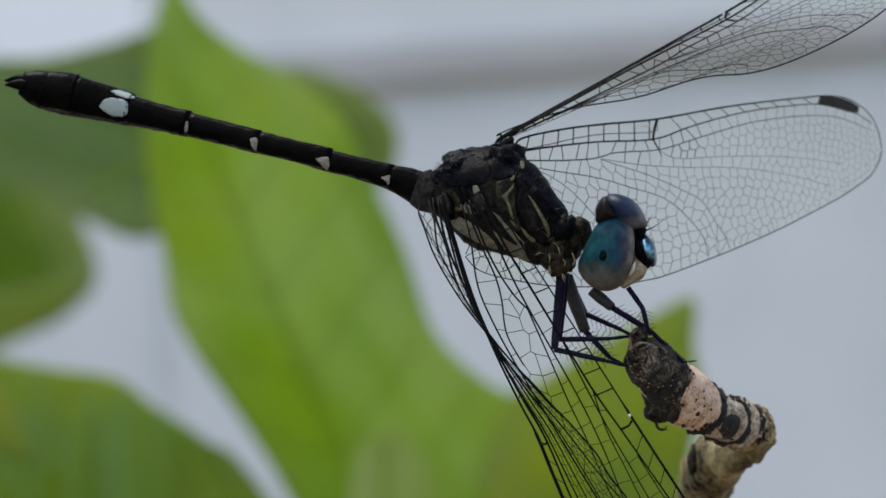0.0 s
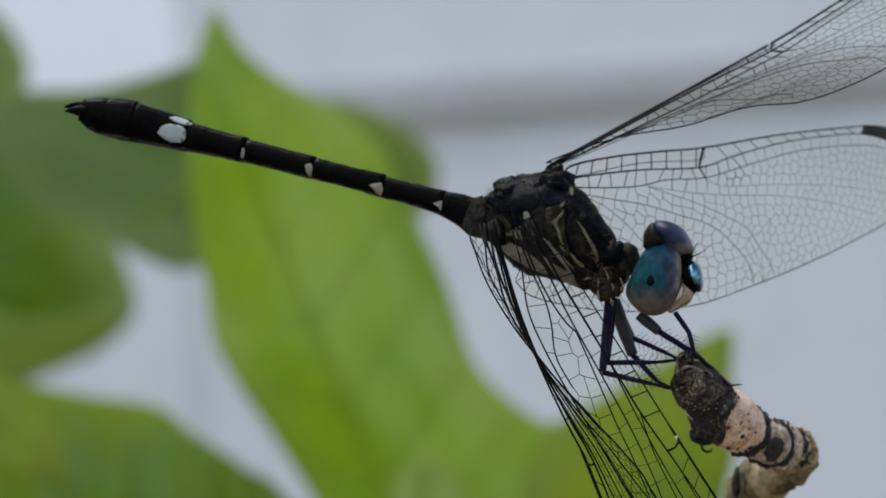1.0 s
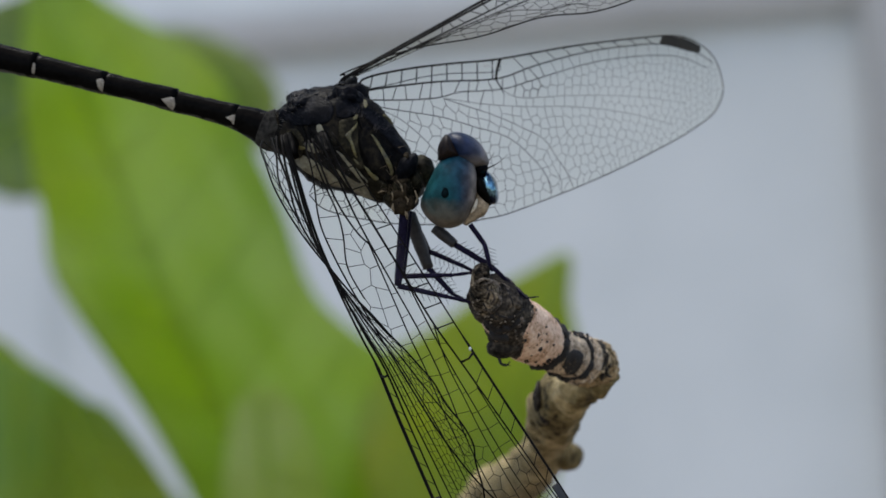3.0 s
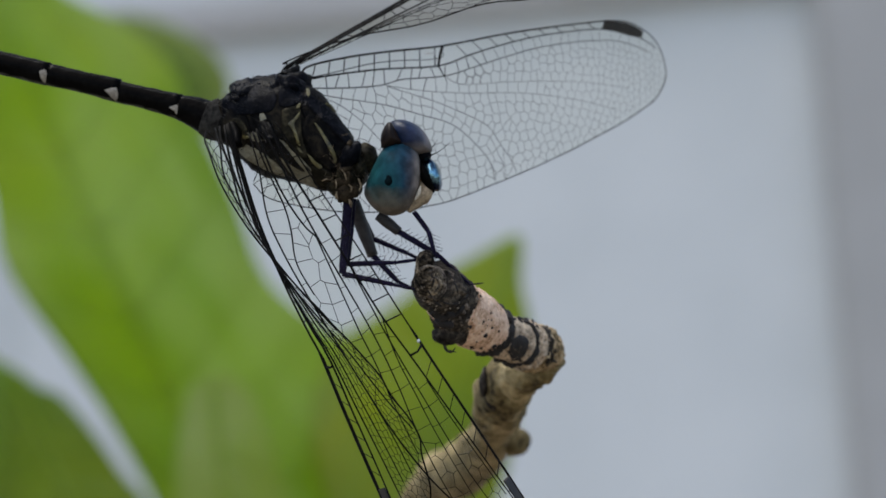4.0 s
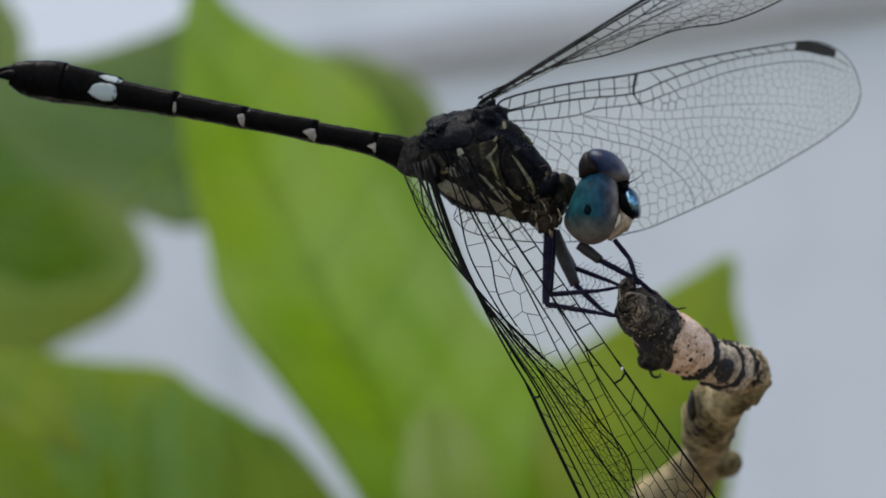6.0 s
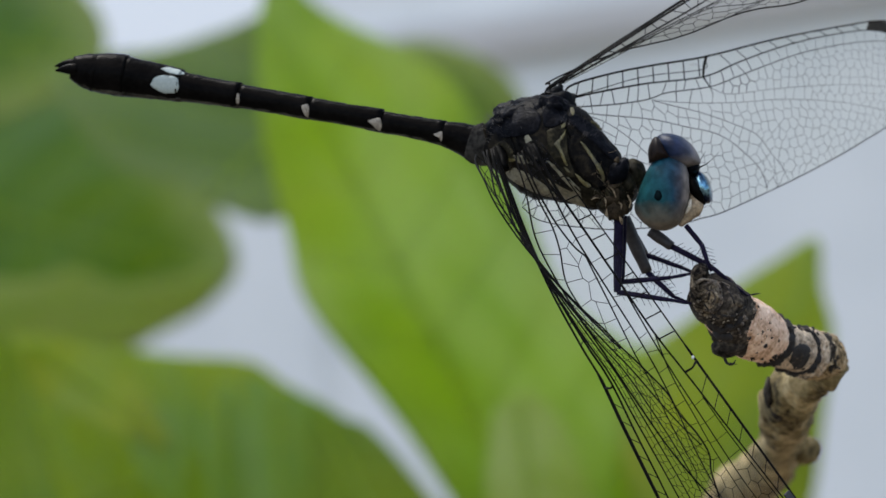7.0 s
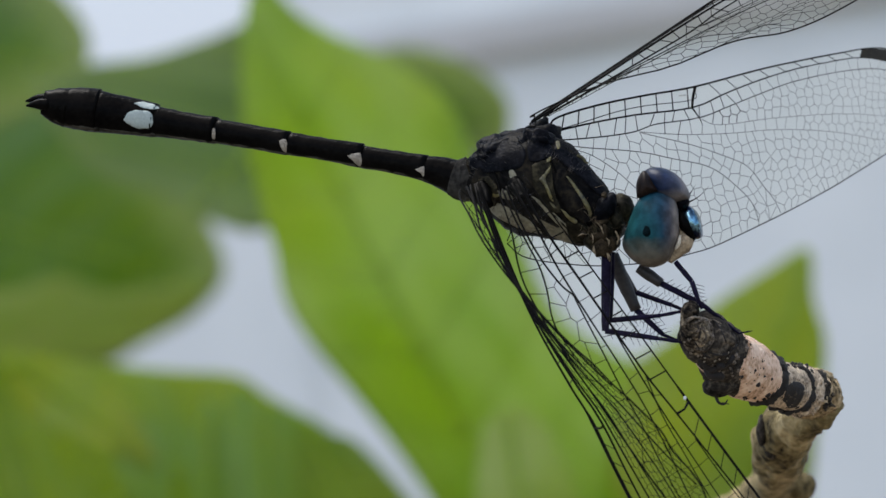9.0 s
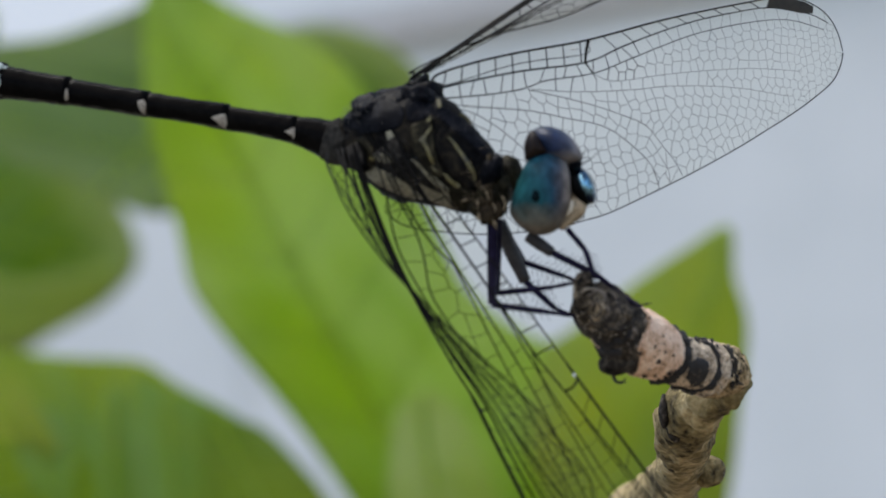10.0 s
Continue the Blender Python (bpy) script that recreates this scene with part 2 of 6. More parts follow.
def leaf_material(name, tones, pale, size=0.024, streak=0.5, turn=50.0, margin=0.0):
    """Blotches in three greens with paler streaks for the side veins and painted sky sheen; light passes through the
    blade.
    """
    m, n, l, b = material(name, 0.34)
    co = n.new("ShaderNodeTexCoord")
    noi, fine, line = n.new("ShaderNodeTexNoise"), n.new("ShaderNodeTexNoise"), n.new("ShaderNodeTexNoise")
    noi.inputs["Scale"].default_value, noi.inputs["Detail"].default_value, noi.inputs["Distortion"].default_value = 1.0 / size, 3, 0.6
    fine.inputs["Scale"].default_value, fine.inputs["Detail"].default_value = 9.0 / size, 4
    line.inputs["Scale"].default_value, line.inputs["Detail"].default_value = 1.0, 2
    turned = n.new("ShaderNodeMapping")
    turned.vector_type = "TEXTURE"
    turned.inputs["Rotation"].default_value = (0, radians(turn), 0)
    turned.inputs["Scale"].default_value = (0.036, 0.036, 0.0085)
    l.new(co.outputs["Object"], turned.inputs["Vector"])
    l.new(turned.outputs[0], line.inputs["Vector"])
    for t in (noi, fine):
        l.new(co.outputs["Object"], t.inputs["Vector"])
    ramp = n.new("ShaderNodeValToRGB")
    e = ramp.color_ramp.elements
    e[0].position, e[0].color = 0.34, (*tones[0], 1)
    e[1].position, e[1].color = 0.66, (*tones[2], 1)
    e.new(0.5).color = (*tones[1], 1)
    l.new(noi.outputs["Fac"], ramp.inputs[0])
    amount = n.new("ShaderNodeMapRange")
    amount.inputs["From Min"].default_value, amount.inputs["From Max"].default_value = 0.46, 0.68
    amount.inputs["To Max"].default_value = streak
    l.new(line.outputs["Fac"], amount.inputs["Value"])
    vein_sheen = n.new("ShaderNodeMix")
    vein_sheen.data_type = "RGBA"
    l.new(amount.outputs[0], vein_sheen.inputs[0])
    l.new(ramp.outputs[0], vein_sheen.inputs[6])
    vein_sheen.inputs[7].default_value = (*pale, 1)
    edge = n.new("ShaderNodeAttribute")
    edge.attribute_name = "margin"
    share = n.new("ShaderNodeMath")
    share.operation = "MULTIPLY"
    share.inputs[1].default_value = margin
    l.new(edge.outputs["Fac"], share.inputs[0])
    tone = n.new("ShaderNodeMix")
    tone.data_type = "RGBA"
    l.new(share.outputs[0], tone.inputs[0])
    l.new(vein_sheen.outputs[2], tone.inputs[6])
    tone.inputs[7].default_value = (0.38, 0.45, 0.15, 1)
    l.new(tone.outputs[2], b.inputs["Base Color"])
    bp = n.new("ShaderNodeBump")
    bp.inputs["Strength"].default_value, bp.inputs["Distance"].default_value = 0.35, 0.0006
    l.new(fine.outputs["Fac"], bp.inputs["Height"])
    l.new(bp.outputs[0], b.inputs["Normal"])
    tr = n.new("ShaderNodeBsdfTranslucent")
    l.new(tone.outputs[2], tr.inputs[0])
    mix = n.new("ShaderNodeMixShader")
    mix.inputs[0].default_value = 0.52
    l.new(b.outputs[0], mix.inputs[1])
    l.new(tr.outputs[0], mix.inputs[2])
    l.new(mix.outputs[0], n["Material Output"].inputs[0])
    return m


LEAF = leaf_material("leaf_bright_green", ((0.28, 0.46, 0.010), (0.36, 0.53, 0.006), (0.45, 0.585, 0.010)), (0.43, 0.58, 0.12), 0.034, 0.7, 62.0, 0.25)
LEAF_OLIVE = leaf_material("leaf_olive_green", ((0.27, 0.38, 0.022), (0.36, 0.45, 0.010), (0.42, 0.485, 0.010)), (0.31, 0.44, 0.07), 0.030, 0.5, -55.0, 0.1)
# its bluish streak colour paints sky sheen on the lower leaf
LEAF_MID = leaf_material("leaf_mid_green", ((0.24, 0.38, 0.018), (0.31, 0.425, 0.010), (0.36, 0.45, 0.010)), (0.22, 0.40, 0.15), 0.026, 0.55, 74.0, 0.0)
LEAF_DARK = leaf_material("leaf_dark_green", ((0.105, 0.215, 0.035), (0.14, 0.27, 0.012), (0.19, 0.315, 0.010)), (0.17, 0.30, 0.06), 0.050, 0.7, -30.0, 0.9)
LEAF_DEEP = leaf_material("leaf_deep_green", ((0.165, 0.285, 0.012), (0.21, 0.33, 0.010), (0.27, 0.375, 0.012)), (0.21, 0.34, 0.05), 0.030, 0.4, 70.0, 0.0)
# bluish tone that paints reflected sky on the lower leaf
LEAF_BLUE_SHEEN = leaf_material("leaf_bluish_green", ((0.23, 0.375, 0.04), (0.25, 0.40, 0.06), (0.31, 0.43, 0.05)), (0.26, 0.41, 0.12), 0.030, 0.6, 80.0, 0.0)
# pale tone for the sheen painted on the broad leaf
LEAF_PALE_SHEEN = leaf_material("leaf_pale_green", ((0.36, 0.50, 0.035), (0.39, 0.52, 0.065), (0.43, 0.54, 0.10)), (0.44, 0.55, 0.15), 0.026, 0.7, 85.0, 0.0)
LEAF_DULL = leaf_material("leaf_dull_green", ((0.15, 0.25, 0.045), (0.19, 0.30, 0.035), (0.25, 0.34, 0.045)), (0.24, 0.34, 0.10), 0.040, 0.6, 20.0, 0.3)
LEAF_SOFT = leaf_material("leaf_soft_green", ((0.25, 0.38, 0.035), (0.30, 0.425, 0.03), (0.36, 0.46, 0.04)), (0.38, 0.46, 0.10), 0.050, 0.4, -20.0, 0.3)
RIB = leaf_material("leaf_rib", ((0.30, 0.48, 0.02), (0.37, 0.53, 0.02), (0.44, 0.57, 0.03)), (0.40, 0.55, 0.12))
STEM = mottled("green_stem", (0.10, 0.14, 0.04), (0.20, 0.24, 0.08), 0.01, 0.6, 0.3)

# ---------------------------------------------------------------- mesh helpers


def part(name, bm, mat, parent=None, label="", smooth=True, scale=MM):
    """Links a bmesh as one mesh object; lengths inside are millimetres unless scale says otherwise."""
    if scale != 1:
        bmesh.ops.scale(bm, vec=(scale,) * 3, verts=bm.verts)
    me = bpy.data.meshes.new(name)
    bm.to_mesh(me)
    bm.free()
    if smooth:
        for p in me.polygons:
            p.use_smooth = True
    me.materials.append(mat)
    ob = new(name, me)
    if parent:
        ob.parent = parent
    if label:
        ob["label"] = label
    return ob


def empty(name, parent=None):
    ob = new(name)
    ob.empty_display_size = 0.005
    if parent:
        ob.parent = parent
    return ob


def spline(pts, n):
    """n + 1 points on a Catmull-Rom curve through pts (numpy rows)."""
    p = np.array(pts, float)
    q = np.vstack([2 * p[0] - p[1], p, 2 * p[-1] - p[-2]])
    out = []
    for u in np.linspace(0, len(p) - 1, n + 1):
        i = min(int(u), len(p) - 2)
        t = u - i
        a, b, c, d = q[i:i + 4]
        out.append(0.5 * (2 * b + (c - a) * t + (2 * a - 5 * b + 4 * c - d) * t * t + (3 * b - a - 3 * c + d) * t ** 3))
    return np.array(out)


def rings(bm, frames, seg=16, lump=0.0, freq=1.0, seed=0.0):
    """Skins a row of (centre, side axis, up axis) ellipses and caps the ends."""
    loops = []
    for c, sx, sy in frames:
        loop = []
        for k in range(seg):
            a = 2 * math.pi * k / seg
            v = Vector(c) + Vector(sx) * math.cos(a) + Vector(sy) * math.sin(a)
            if lump:
                w = v * freq + Vector((seed, seed * 2, 0))
                v += (v - Vector(c)).normalized() * lump * (noise.noise(w) + 0.5 * noise.noise(w * 2.7))
            loop.append(bm.verts.new(v))
        loops.append(loop)
    for a, b in zip(loops, loops[1:]):
        for k in range(seg):
            bm.faces.new((a[k], a[(k + 1) % seg], b[(k + 1) % seg], b[k]))
    bm.faces.new(loops[0][::-1])
    bm.faces.new(loops[-1])
    return loops


def tube(bm, pts, radii, seg=6, flat=1.0, n=None, lump=0.0, freq=1.0, seed=0.0):
    """A tapered tube along a smooth curve; pts in mm, radii at the same points."""
    if n:
        row = spline([(*p, r) for p, r in zip(pts, radii)], n)
    else:
        row = np.array([(*p, r) for p, r in zip(pts, radii)], float)
    frames = []
    for i, r in enumerate(row):
        d = Vector(row[min(i + 1, len(row) - 1)][:3] - row[max(i - 1, 0)][:3]).normalized()
        side = d.cross(Vector((0, 1, 0)))
        side = side.normalized() if side.length > 1e-4 else Vector((1, 0, 0))
        up = side.cross(d).normalized()
        frames.append((Vector(r[:3]), side * r[3], up * r[3] * flat))
    return rings(bm, frames, seg, lump, freq, seed)


def blob(bm, c, axes, seg=24, rings_n=14, lump=0.0, freq=1.0, turn=(0, 0, 0)):
    """An ellipsoid with semi-axes in mm, turned by degrees, with an uneven skin."""
    m = Matrix.Translation(c) @ Euler([radians(a) for a in turn]).to_matrix().to_4x4() @ Matrix.Diagonal((*axes, 1))
    made = bmesh.ops.create_uvsphere(bm, u_segments=seg, v_segments=rings_n, radius=1.0, matrix=m)
    if lump:
        for v in made["verts"]:
            v.co += (v.co - Vector(c)).normalized() * lump * noise.noise(v.co * freq)
    return made["verts"]


def pebble(bm, outline, y, deep, n=44, layers=22, power=2.0):
    """A rounded body with the given side outline (x, z in mm), bulging both ways in depth."""
    rim = spline([(*p, 0.0) for p in list(outline) + list(outline[:1])], n)[:-1]
    mid = rim.mean(0)
    loops = []
    for k in range(1, layers):
        a = math.pi * k / layers
        w = math.sin(a) ** (2.0 / power)
        loops.append([bm.verts.new((mid[0] + (p[0] - mid[0]) * w, y - deep * math.cos(a), mid[1] + (p[1] - mid[1]) * w)) for p in rim])
    for a, b in zip(loops, loops[1:]):
        for k in range(n):
            bm.faces.new((a[k], a[(k + 1) % n], b[(k + 1) % n], b[k]))
    for loop, at_ in ((loops[0], y - deep), (loops[-1], y + deep)):
        tip = bm.verts.new((mid[0], at_, mid[1]))
        for k in range(n):
            bm.faces.new((loop[k], loop[(k + 1) % n], tip))
    bmesh.ops.recalc_face_normals(bm, faces=bm.faces)


def decal(name, skin, outline, mat, parent, proud=0.015, label="", n=36, away=-60.0, rough=0.03):
    """A thin plate of the given outline (mm) that lies on a skin, seen along the depth axis."""
    rim = spline(list(outline) + list(outline[:1]), n)[:-1]
    rim = np.array([p + np.array(noise.noise_vector(Vector(p) * 4.0)) * rough for p in rim])
    pts = [Vector((p[0], p[2])) for p in rim]
    lo, hi = rim.min(0), rim.max(0)
    step = max(hi[0] - lo[0], hi[2] - lo[2]) / 14
    for a in np.arange(lo[0] + step / 2, hi[0], step):
        for b in np.arange(lo[2] + step / 2, hi[2], step):
            pts.append(Vector((a, b)))
    flat, _, tris, *_ = geometry.delaunay_2d_cdt(pts, [(k, (k + 1) % len(rim)) for k in range(len(rim))], [], 1, 1e-6)
    bm = bmesh.new()
    top, base = [], []
    for p in flat:
        hit = skin.ray_cast(Vector((p.x, away, p.y)), Vector((0, 1, 0)))
        if hit[0] is None:
            top.append(None), base.append(None)
            continue
        top.append(bm.verts.new(hit[0] + hit[1] * proud))
        base.append(bm.verts.new(hit[0] - hit[1] * proud))
    edges = {}
    for t in tris:
        if all(top[k] for k in t):
            bm.faces.new([top[k] for k in t])
            for a, b in zip(t, (*t[1:], t[0])):
                edges[(a, b)] = 1
    for a, b in edges:
        if (b, a) not in edges:
            bm.faces.new((top[b], top[a], base[a], base[b]))
    for v in [v for v in bm.verts if not v.link_faces]:
        bm.verts.remove(v)
    if not bm.faces:
        bm.free()
        return None
    bmesh.ops.recalc_face_normals(bm, faces=bm.faces)
    return part(name, bm, mat, parent, label)


# ---------------------------------------------------------------- structure


def slab(name, lo, hi, mat, bevel=0.004, label="", kind="structure"):
    bm = bmesh.new()
    bmesh.ops.create_cube(bm, size=1.0)
    for v in bm.verts:
        v.co = Vector([lo[i] if v.co[i] < 0 else hi[i] for i in range(3)])
    if bevel:
        bmesh.ops.bevel(bm, geom=list(bm.edges), offset=bevel, segments=2, affect="EDGES")
    ob = part(name, bm, mat, None, "", False, 1)
    return tagged(ob, label, name.split("_")[0], "", kind)


WALL_Y = 2.5
GROUND_Z = -1.25


def build_structure():
    """A painted wall behind the plants, with a window opening, a grey ledge and a grey post."""
    slab("ground", (-60, -60, GROUND_Z - 0.2), (60, 60, GROUND_Z), EARTH, 0, "bare brown earth under the shrubs")
    x1, z0 = (-0.1502, 2.5000, 0.0897)[0], (-0.1839, 2.5000, 0.0537)[2]
    ledge, post = ((0.0224, 2.5000, 0.0668)[2], (0.0236, 2.5000, 0.0840)[2]), (0.1893, 2.5000, -0.0102)[0]
    slab("wall_left", (-3.5, WALL_Y, GROUND_Z), (x1, WALL_Y + 0.12, z0), PAINT, 0.003, "white painted wall under the window opening")
    slab("wall_right", (x1, WALL_Y, GROUND_Z), (3.5, WALL_Y + 0.12, 1.45), PAINT, 0.003, "white painted house wall behind the plants")
    slab("wall_far", (-3.5, WALL_Y, z0 + 0.9), (x1, WALL_Y + 0.12, 1.45), PAINT, 0.003, "white painted wall above the window opening")
    slab("trim_ledge", (x1 + 0.01, WALL_Y - 0.012, ledge[0]), (post, WALL_Y + 0.002, ledge[1]), GREY, 0.003, "grey horizontal ledge along the white wall")
    slab("trim_post", (post, WALL_Y - 0.02, GROUND_Z), (post + 0.3, WALL_Y + 0.002, 1.45), GREY, 0.003, "grey upright post on the white wall")


def build_window():
    """A glass pane in the wall's opening."""
    m, n, l, b = material("window_glass", 0.05)
    clear, gloss = n.new("ShaderNodeBsdfTransparent"), n.new("ShaderNodeBsdfGlossy")
    clear.inputs[0].default_value, gloss.inputs["Roughness"].default_value = (0.94, 0.96, 0.97, 1), 0.03
    mix = n.new("ShaderNodeMixShader")
    mix.inputs[0].default_value = 0.06
    l.new(clear.outputs[0], mix.inputs[1])
    l.new(gloss.outputs[0], mix.inputs[2])
    l.new(mix.outputs[0], n["Material Output"].inputs[0])
    x1, z0 = (-0.1502, 2.5000, 0.0897)[0], (-0.1839, 2.5000, 0.0537)[2]
    slab("window_1", (-3.5, WALL_Y + 0.05, z0), (x1, WALL_Y + 0.058, z0 + 0.9), m, 0, "wide window pane in the white wall")


def build_backdrop():
    """Bright hazy sky beyond the window."""
    m, n, l, b = material("hazy_sky")
    glow = n.new("ShaderNodeEmission")
    glow.inputs[0].default_value, glow.inputs[1].default_value = (0.265, 0.29, 0.35, 1), 1.3
    l.new(glow.outputs[0], n["Material Output"].inputs[0])
    slab("backdrop", (-5.5, WALL_Y + 1.4, GROUND_Z), (0.6, WALL_Y + 1.45, 2.2), m, 0, "plain bright hazy sky seen through the window")


build_structure()
build_window()
build_backdrop()

# ---------------------------------------------------------------- shrub with lobed leaves


def leaf(name, outline, rib, mat, parent, bulge=0.004, n=110, thick=0.0003, fold=0.07, side_ribs=5):
    """A leaf blade from a smooth closed outline in metres; rib: the ends of its midrib, along which it folds."""
    rim = spline(outline + outline[:1], n)[:-1]
    a, b = Vector((rib[0][0], rib[0][2])), Vector((rib[1][0], rib[1][2]))
    along = (b - a).normalized()
    across = Vector((-along.y, along.x))
    lo, hi = rim.min(0), rim.max(0)
    pts = [Vector((q[0], q[2])) for q in rim]
    loop = [(k, (k + 1) % len(pts)) for k in range(len(pts))]
    step = (hi[0] - lo[0]) / 34
    for i in range(1, 34):
        for k in range(1, int((hi[2] - lo[2]) / step)):
            pts.append(Vector((lo[0] + (i + 0.3 * noise.noise(Vector((i, k, 0)))) * step, lo[2] + (k + 0.5 * (i % 2)) * step)))
    flat, _, tris, *_ = geometry.delaunay_2d_cdt(pts, loop, [], 1, 1e-7)
    depth = float(rim[:, 1].mean())

    def relief(p, lift=0.0):
        d = (p - a).dot(across)
        u = (p - a).dot(along)
        y = depth + fold * (math.hypot(d, 0.015) - 0.015) + 0.007 * noise.noise(Vector((p.x * 17, p.y * 17, depth * 9))) + 0.0024 * noise.noise(Vector((p.x * 38, p.y * 38, depth * 50)))
        y += 0.00015 * math.cos((u - 0.55 * abs(d)) * 2 * math.pi / 0.014) * min(1.0, abs(d) / 0.006)
        return Vector((p.x, y - bulge * math.exp(-(d / 0.03) ** 2) - lift, p.y))

    bm = bmesh.new()
    front = [bm.verts.new(relief(p)) for p in flat]
    back = [bm.verts.new(relief(p, -thick)) for p in flat]
    for t in tris:
        bm.faces.new([front[k] for k in t])
        bm.faces.new([back[k] for k in reversed(t)])
    for e in [e for e in bm.edges if e.is_boundary and e.verts[0] in set(front)]:
        k0, k1 = front.index(e.verts[0]), front.index(e.verts[1])
        bm.faces.new((front[k0], front[k1], back[k1], back[k0]))
    bmesh.ops.recalc_face_normals(bm, faces=bm.faces)
    gap = np.array([min(float(np.hypot(rim[:, 0] - p.x, rim[:, 2] - p.y).min()), 1.0) for p in flat])
    pale_rim = np.clip(1.0 - gap / (0.015 * max(depth, 0.6) / 1.2), 0.0, 1.0)
    blade = part(name, bm, mat, parent, "blurred " + mat.name.replace("leaf_", "").replace("_", " ") + " leaf blade" if mat is not LEAF else "", True, 1)
    blade.data.attributes.new("margin", "FLOAT", "POINT").data.foreach_set("value", np.concatenate([pale_rim, pale_rim]).astype(np.float32))
    # midrib and side ribs stand out of the blade
    bm = bmesh.new()
    mid = [relief(a.lerp(b, k / 20), 0.0002) for k in range(21)]
    tube(bm, mid, [0.0005 - 0.0003 * k / 20 for k in range(21)], 6)
    part("midrib", bm, RIB, blade, "", True, 1)
    tree = BVHTree.FromPolygons([Vector((p.x, 0, p.y)) for p in flat], [list(t) for t in tris])
    for k in range(side_ribs):
        for sgn in (1, -1):
            p0 = a.lerp(b, (k + 0.4) / (side_ribs + 0.6))
            way = (along * 0.55 + across * sgn).normalized()
            row = []
            for q in range(14):
                p = p0 + way * q * 0.0028 + along * 0.0006 * q * q * 0.05
                if tree.ray_cast(Vector((p.x, -1, p.y)), Vector((0, 1, 0)))[0] is None:
                    break
                row.append(relief(p, 0.0001))
            if len(row) > 3:
                bm = bmesh.new()
                tube(bm, row, [0.0002 - 0.0001 * q / len(row) for q in range(len(row))], 5)
                part("side_rib", bm, RIB, blade, "", True, 1)
    return blade


def strand(name, pts, r0, r1, mat, parent, n=24, label=""):
    bm = bmesh.new()
    tube(bm, pts, list(np.linspace(r0, r1, len(pts))), 8, 1.0, n)
    return part(name, bm, mat, parent, label, True, 1)


def build_shrub():
    shrub = tagged(empty("shrub"), "blurred leafy shrub with broad lobed bright green leaves", "shrub")
    main = [(-0.0485, 0.6000, 0.0429), (-0.0450, 0.5940, 0.0362), (-0.0398, 0.5940, 0.0315), (-0.0323, 0.5940, 0.0266), (-0.0254, 0.5919, 0.0199), (-0.0224, 0.5939, 0.0117),
            (-0.0199, 0.5959, 0.0055), (-0.0177, 0.5980, -0.0007), (-0.0154, 0.6000, -0.0094), (-0.0118, 0.6020, -0.0149), (-0.0045, 0.6041, -0.0204), (0.0017, 0.6041, -0.0187),
            (0.0084, 0.6020, -0.0154), (0.0142, 0.6000, -0.0129), (0.0204, 0.6000, -0.0108), (0.0203, 0.5980, -0.0161), (0.0208, 0.5980, -0.0224), (0.0182, 0.6020, -0.0329),
            (0.0154, 0.6041, -0.0466), (0.0065, 0.6122, -0.0614), (-0.0109, 0.6203, -0.0711), (-0.0251, 0.6203, -0.0608),
            (-0.0324, 0.6162, -0.0435), (-0.0389, 0.6081, -0.0292), (-0.0438, 0.6041, -0.0200), (-0.0491, 0.6000, -0.0111), (-0.0519, 0.6000, -0.0045), (-0.0523, 0.6000, 0.0028),
            (-0.0535, 0.6000, 0.0110), (-0.0539, 0.6000, 0.0191), (-0.0531, 0.6000, 0.0286), (-0.0512, 0.6000, 0.0363)]
    leaf("leaf", main, ((-0.0201, 0.6078, -0.0546), (-0.0503, 0.6000, 0.0338)), LEAF, shrub, 0.004, 150, side_ribs=7)
    second = [(-0.0050, 0.5960, -0.0205), (0.0018, 0.5960, -0.0175), (0.0084, 0.5940, -0.0138), (0.0154, 0.5920, -0.0107), (0.0218, 0.5920, -0.0085), (0.0215, 0.5900, -0.0154), (0.0222, 0.5900, -0.0224), (0.0194, 0.5940, -0.0329),
              (0.0154, 0.5960, -0.0462), (0.0065, 0.6000, -0.0606), (-0.0051, 0.6060, -0.0479), (-0.0094, 0.6040, -0.0402), (-0.0091, 0.6000, -0.0288)]
    leaf("leaf", second, ((0.0007, 0.5960, -0.0578), (0.0208, 0.5940, -0.0099)), LEAF_OLIVE, shrub, 0.003, 110)
    left = [(-0.1773, 1.2109, 0.0521), (-0.1494, 1.2069, 0.0608), (-0.1268, 1.2028, 0.0526), (-0.1106, 1.2008, 0.0343), (-0.1014, 1.2008, 0.0139), (-0.0982, 1.2008, -0.0008),
            (-0.1069, 1.2008, -0.0095), (-0.1183, 1.2008, -0.0137), (-0.1311, 1.2028, -0.0183), (-0.1536, 1.2069, -0.0185), (-0.1819, 1.2150, -0.0099), (-0.1907, 1.2191, 0.0307)]
    leaf("leaf", left, ((-0.1869, 1.2047, 0.0353), (-0.0999, 1.1969, -0.0038)), LEAF_DARK, shrub)
    upper = [(-0.1021, 0.8150, 0.0356), (-0.0933, 0.8150, 0.0387), (-0.0810, 0.8150, 0.0386), (-0.0700, 0.8150, 0.0402), (-0.0600, 0.8150, 0.0415), (-0.0532, 0.8150, 0.0316), (-0.0552, 0.8150, 0.0113), (-0.0658, 0.8150, 0.0061), (-0.0738, 0.8150, 0.0088), (-0.0822, 0.8150, 0.0148), (-0.0936, 0.8150, 0.0209)]
    leaf("leaf", upper, ((-0.0534, 0.8113, 0.0286), (-0.0788, 0.8144, 0.0110)), LEAF_DULL, shrub, 0.003, side_ribs=3)
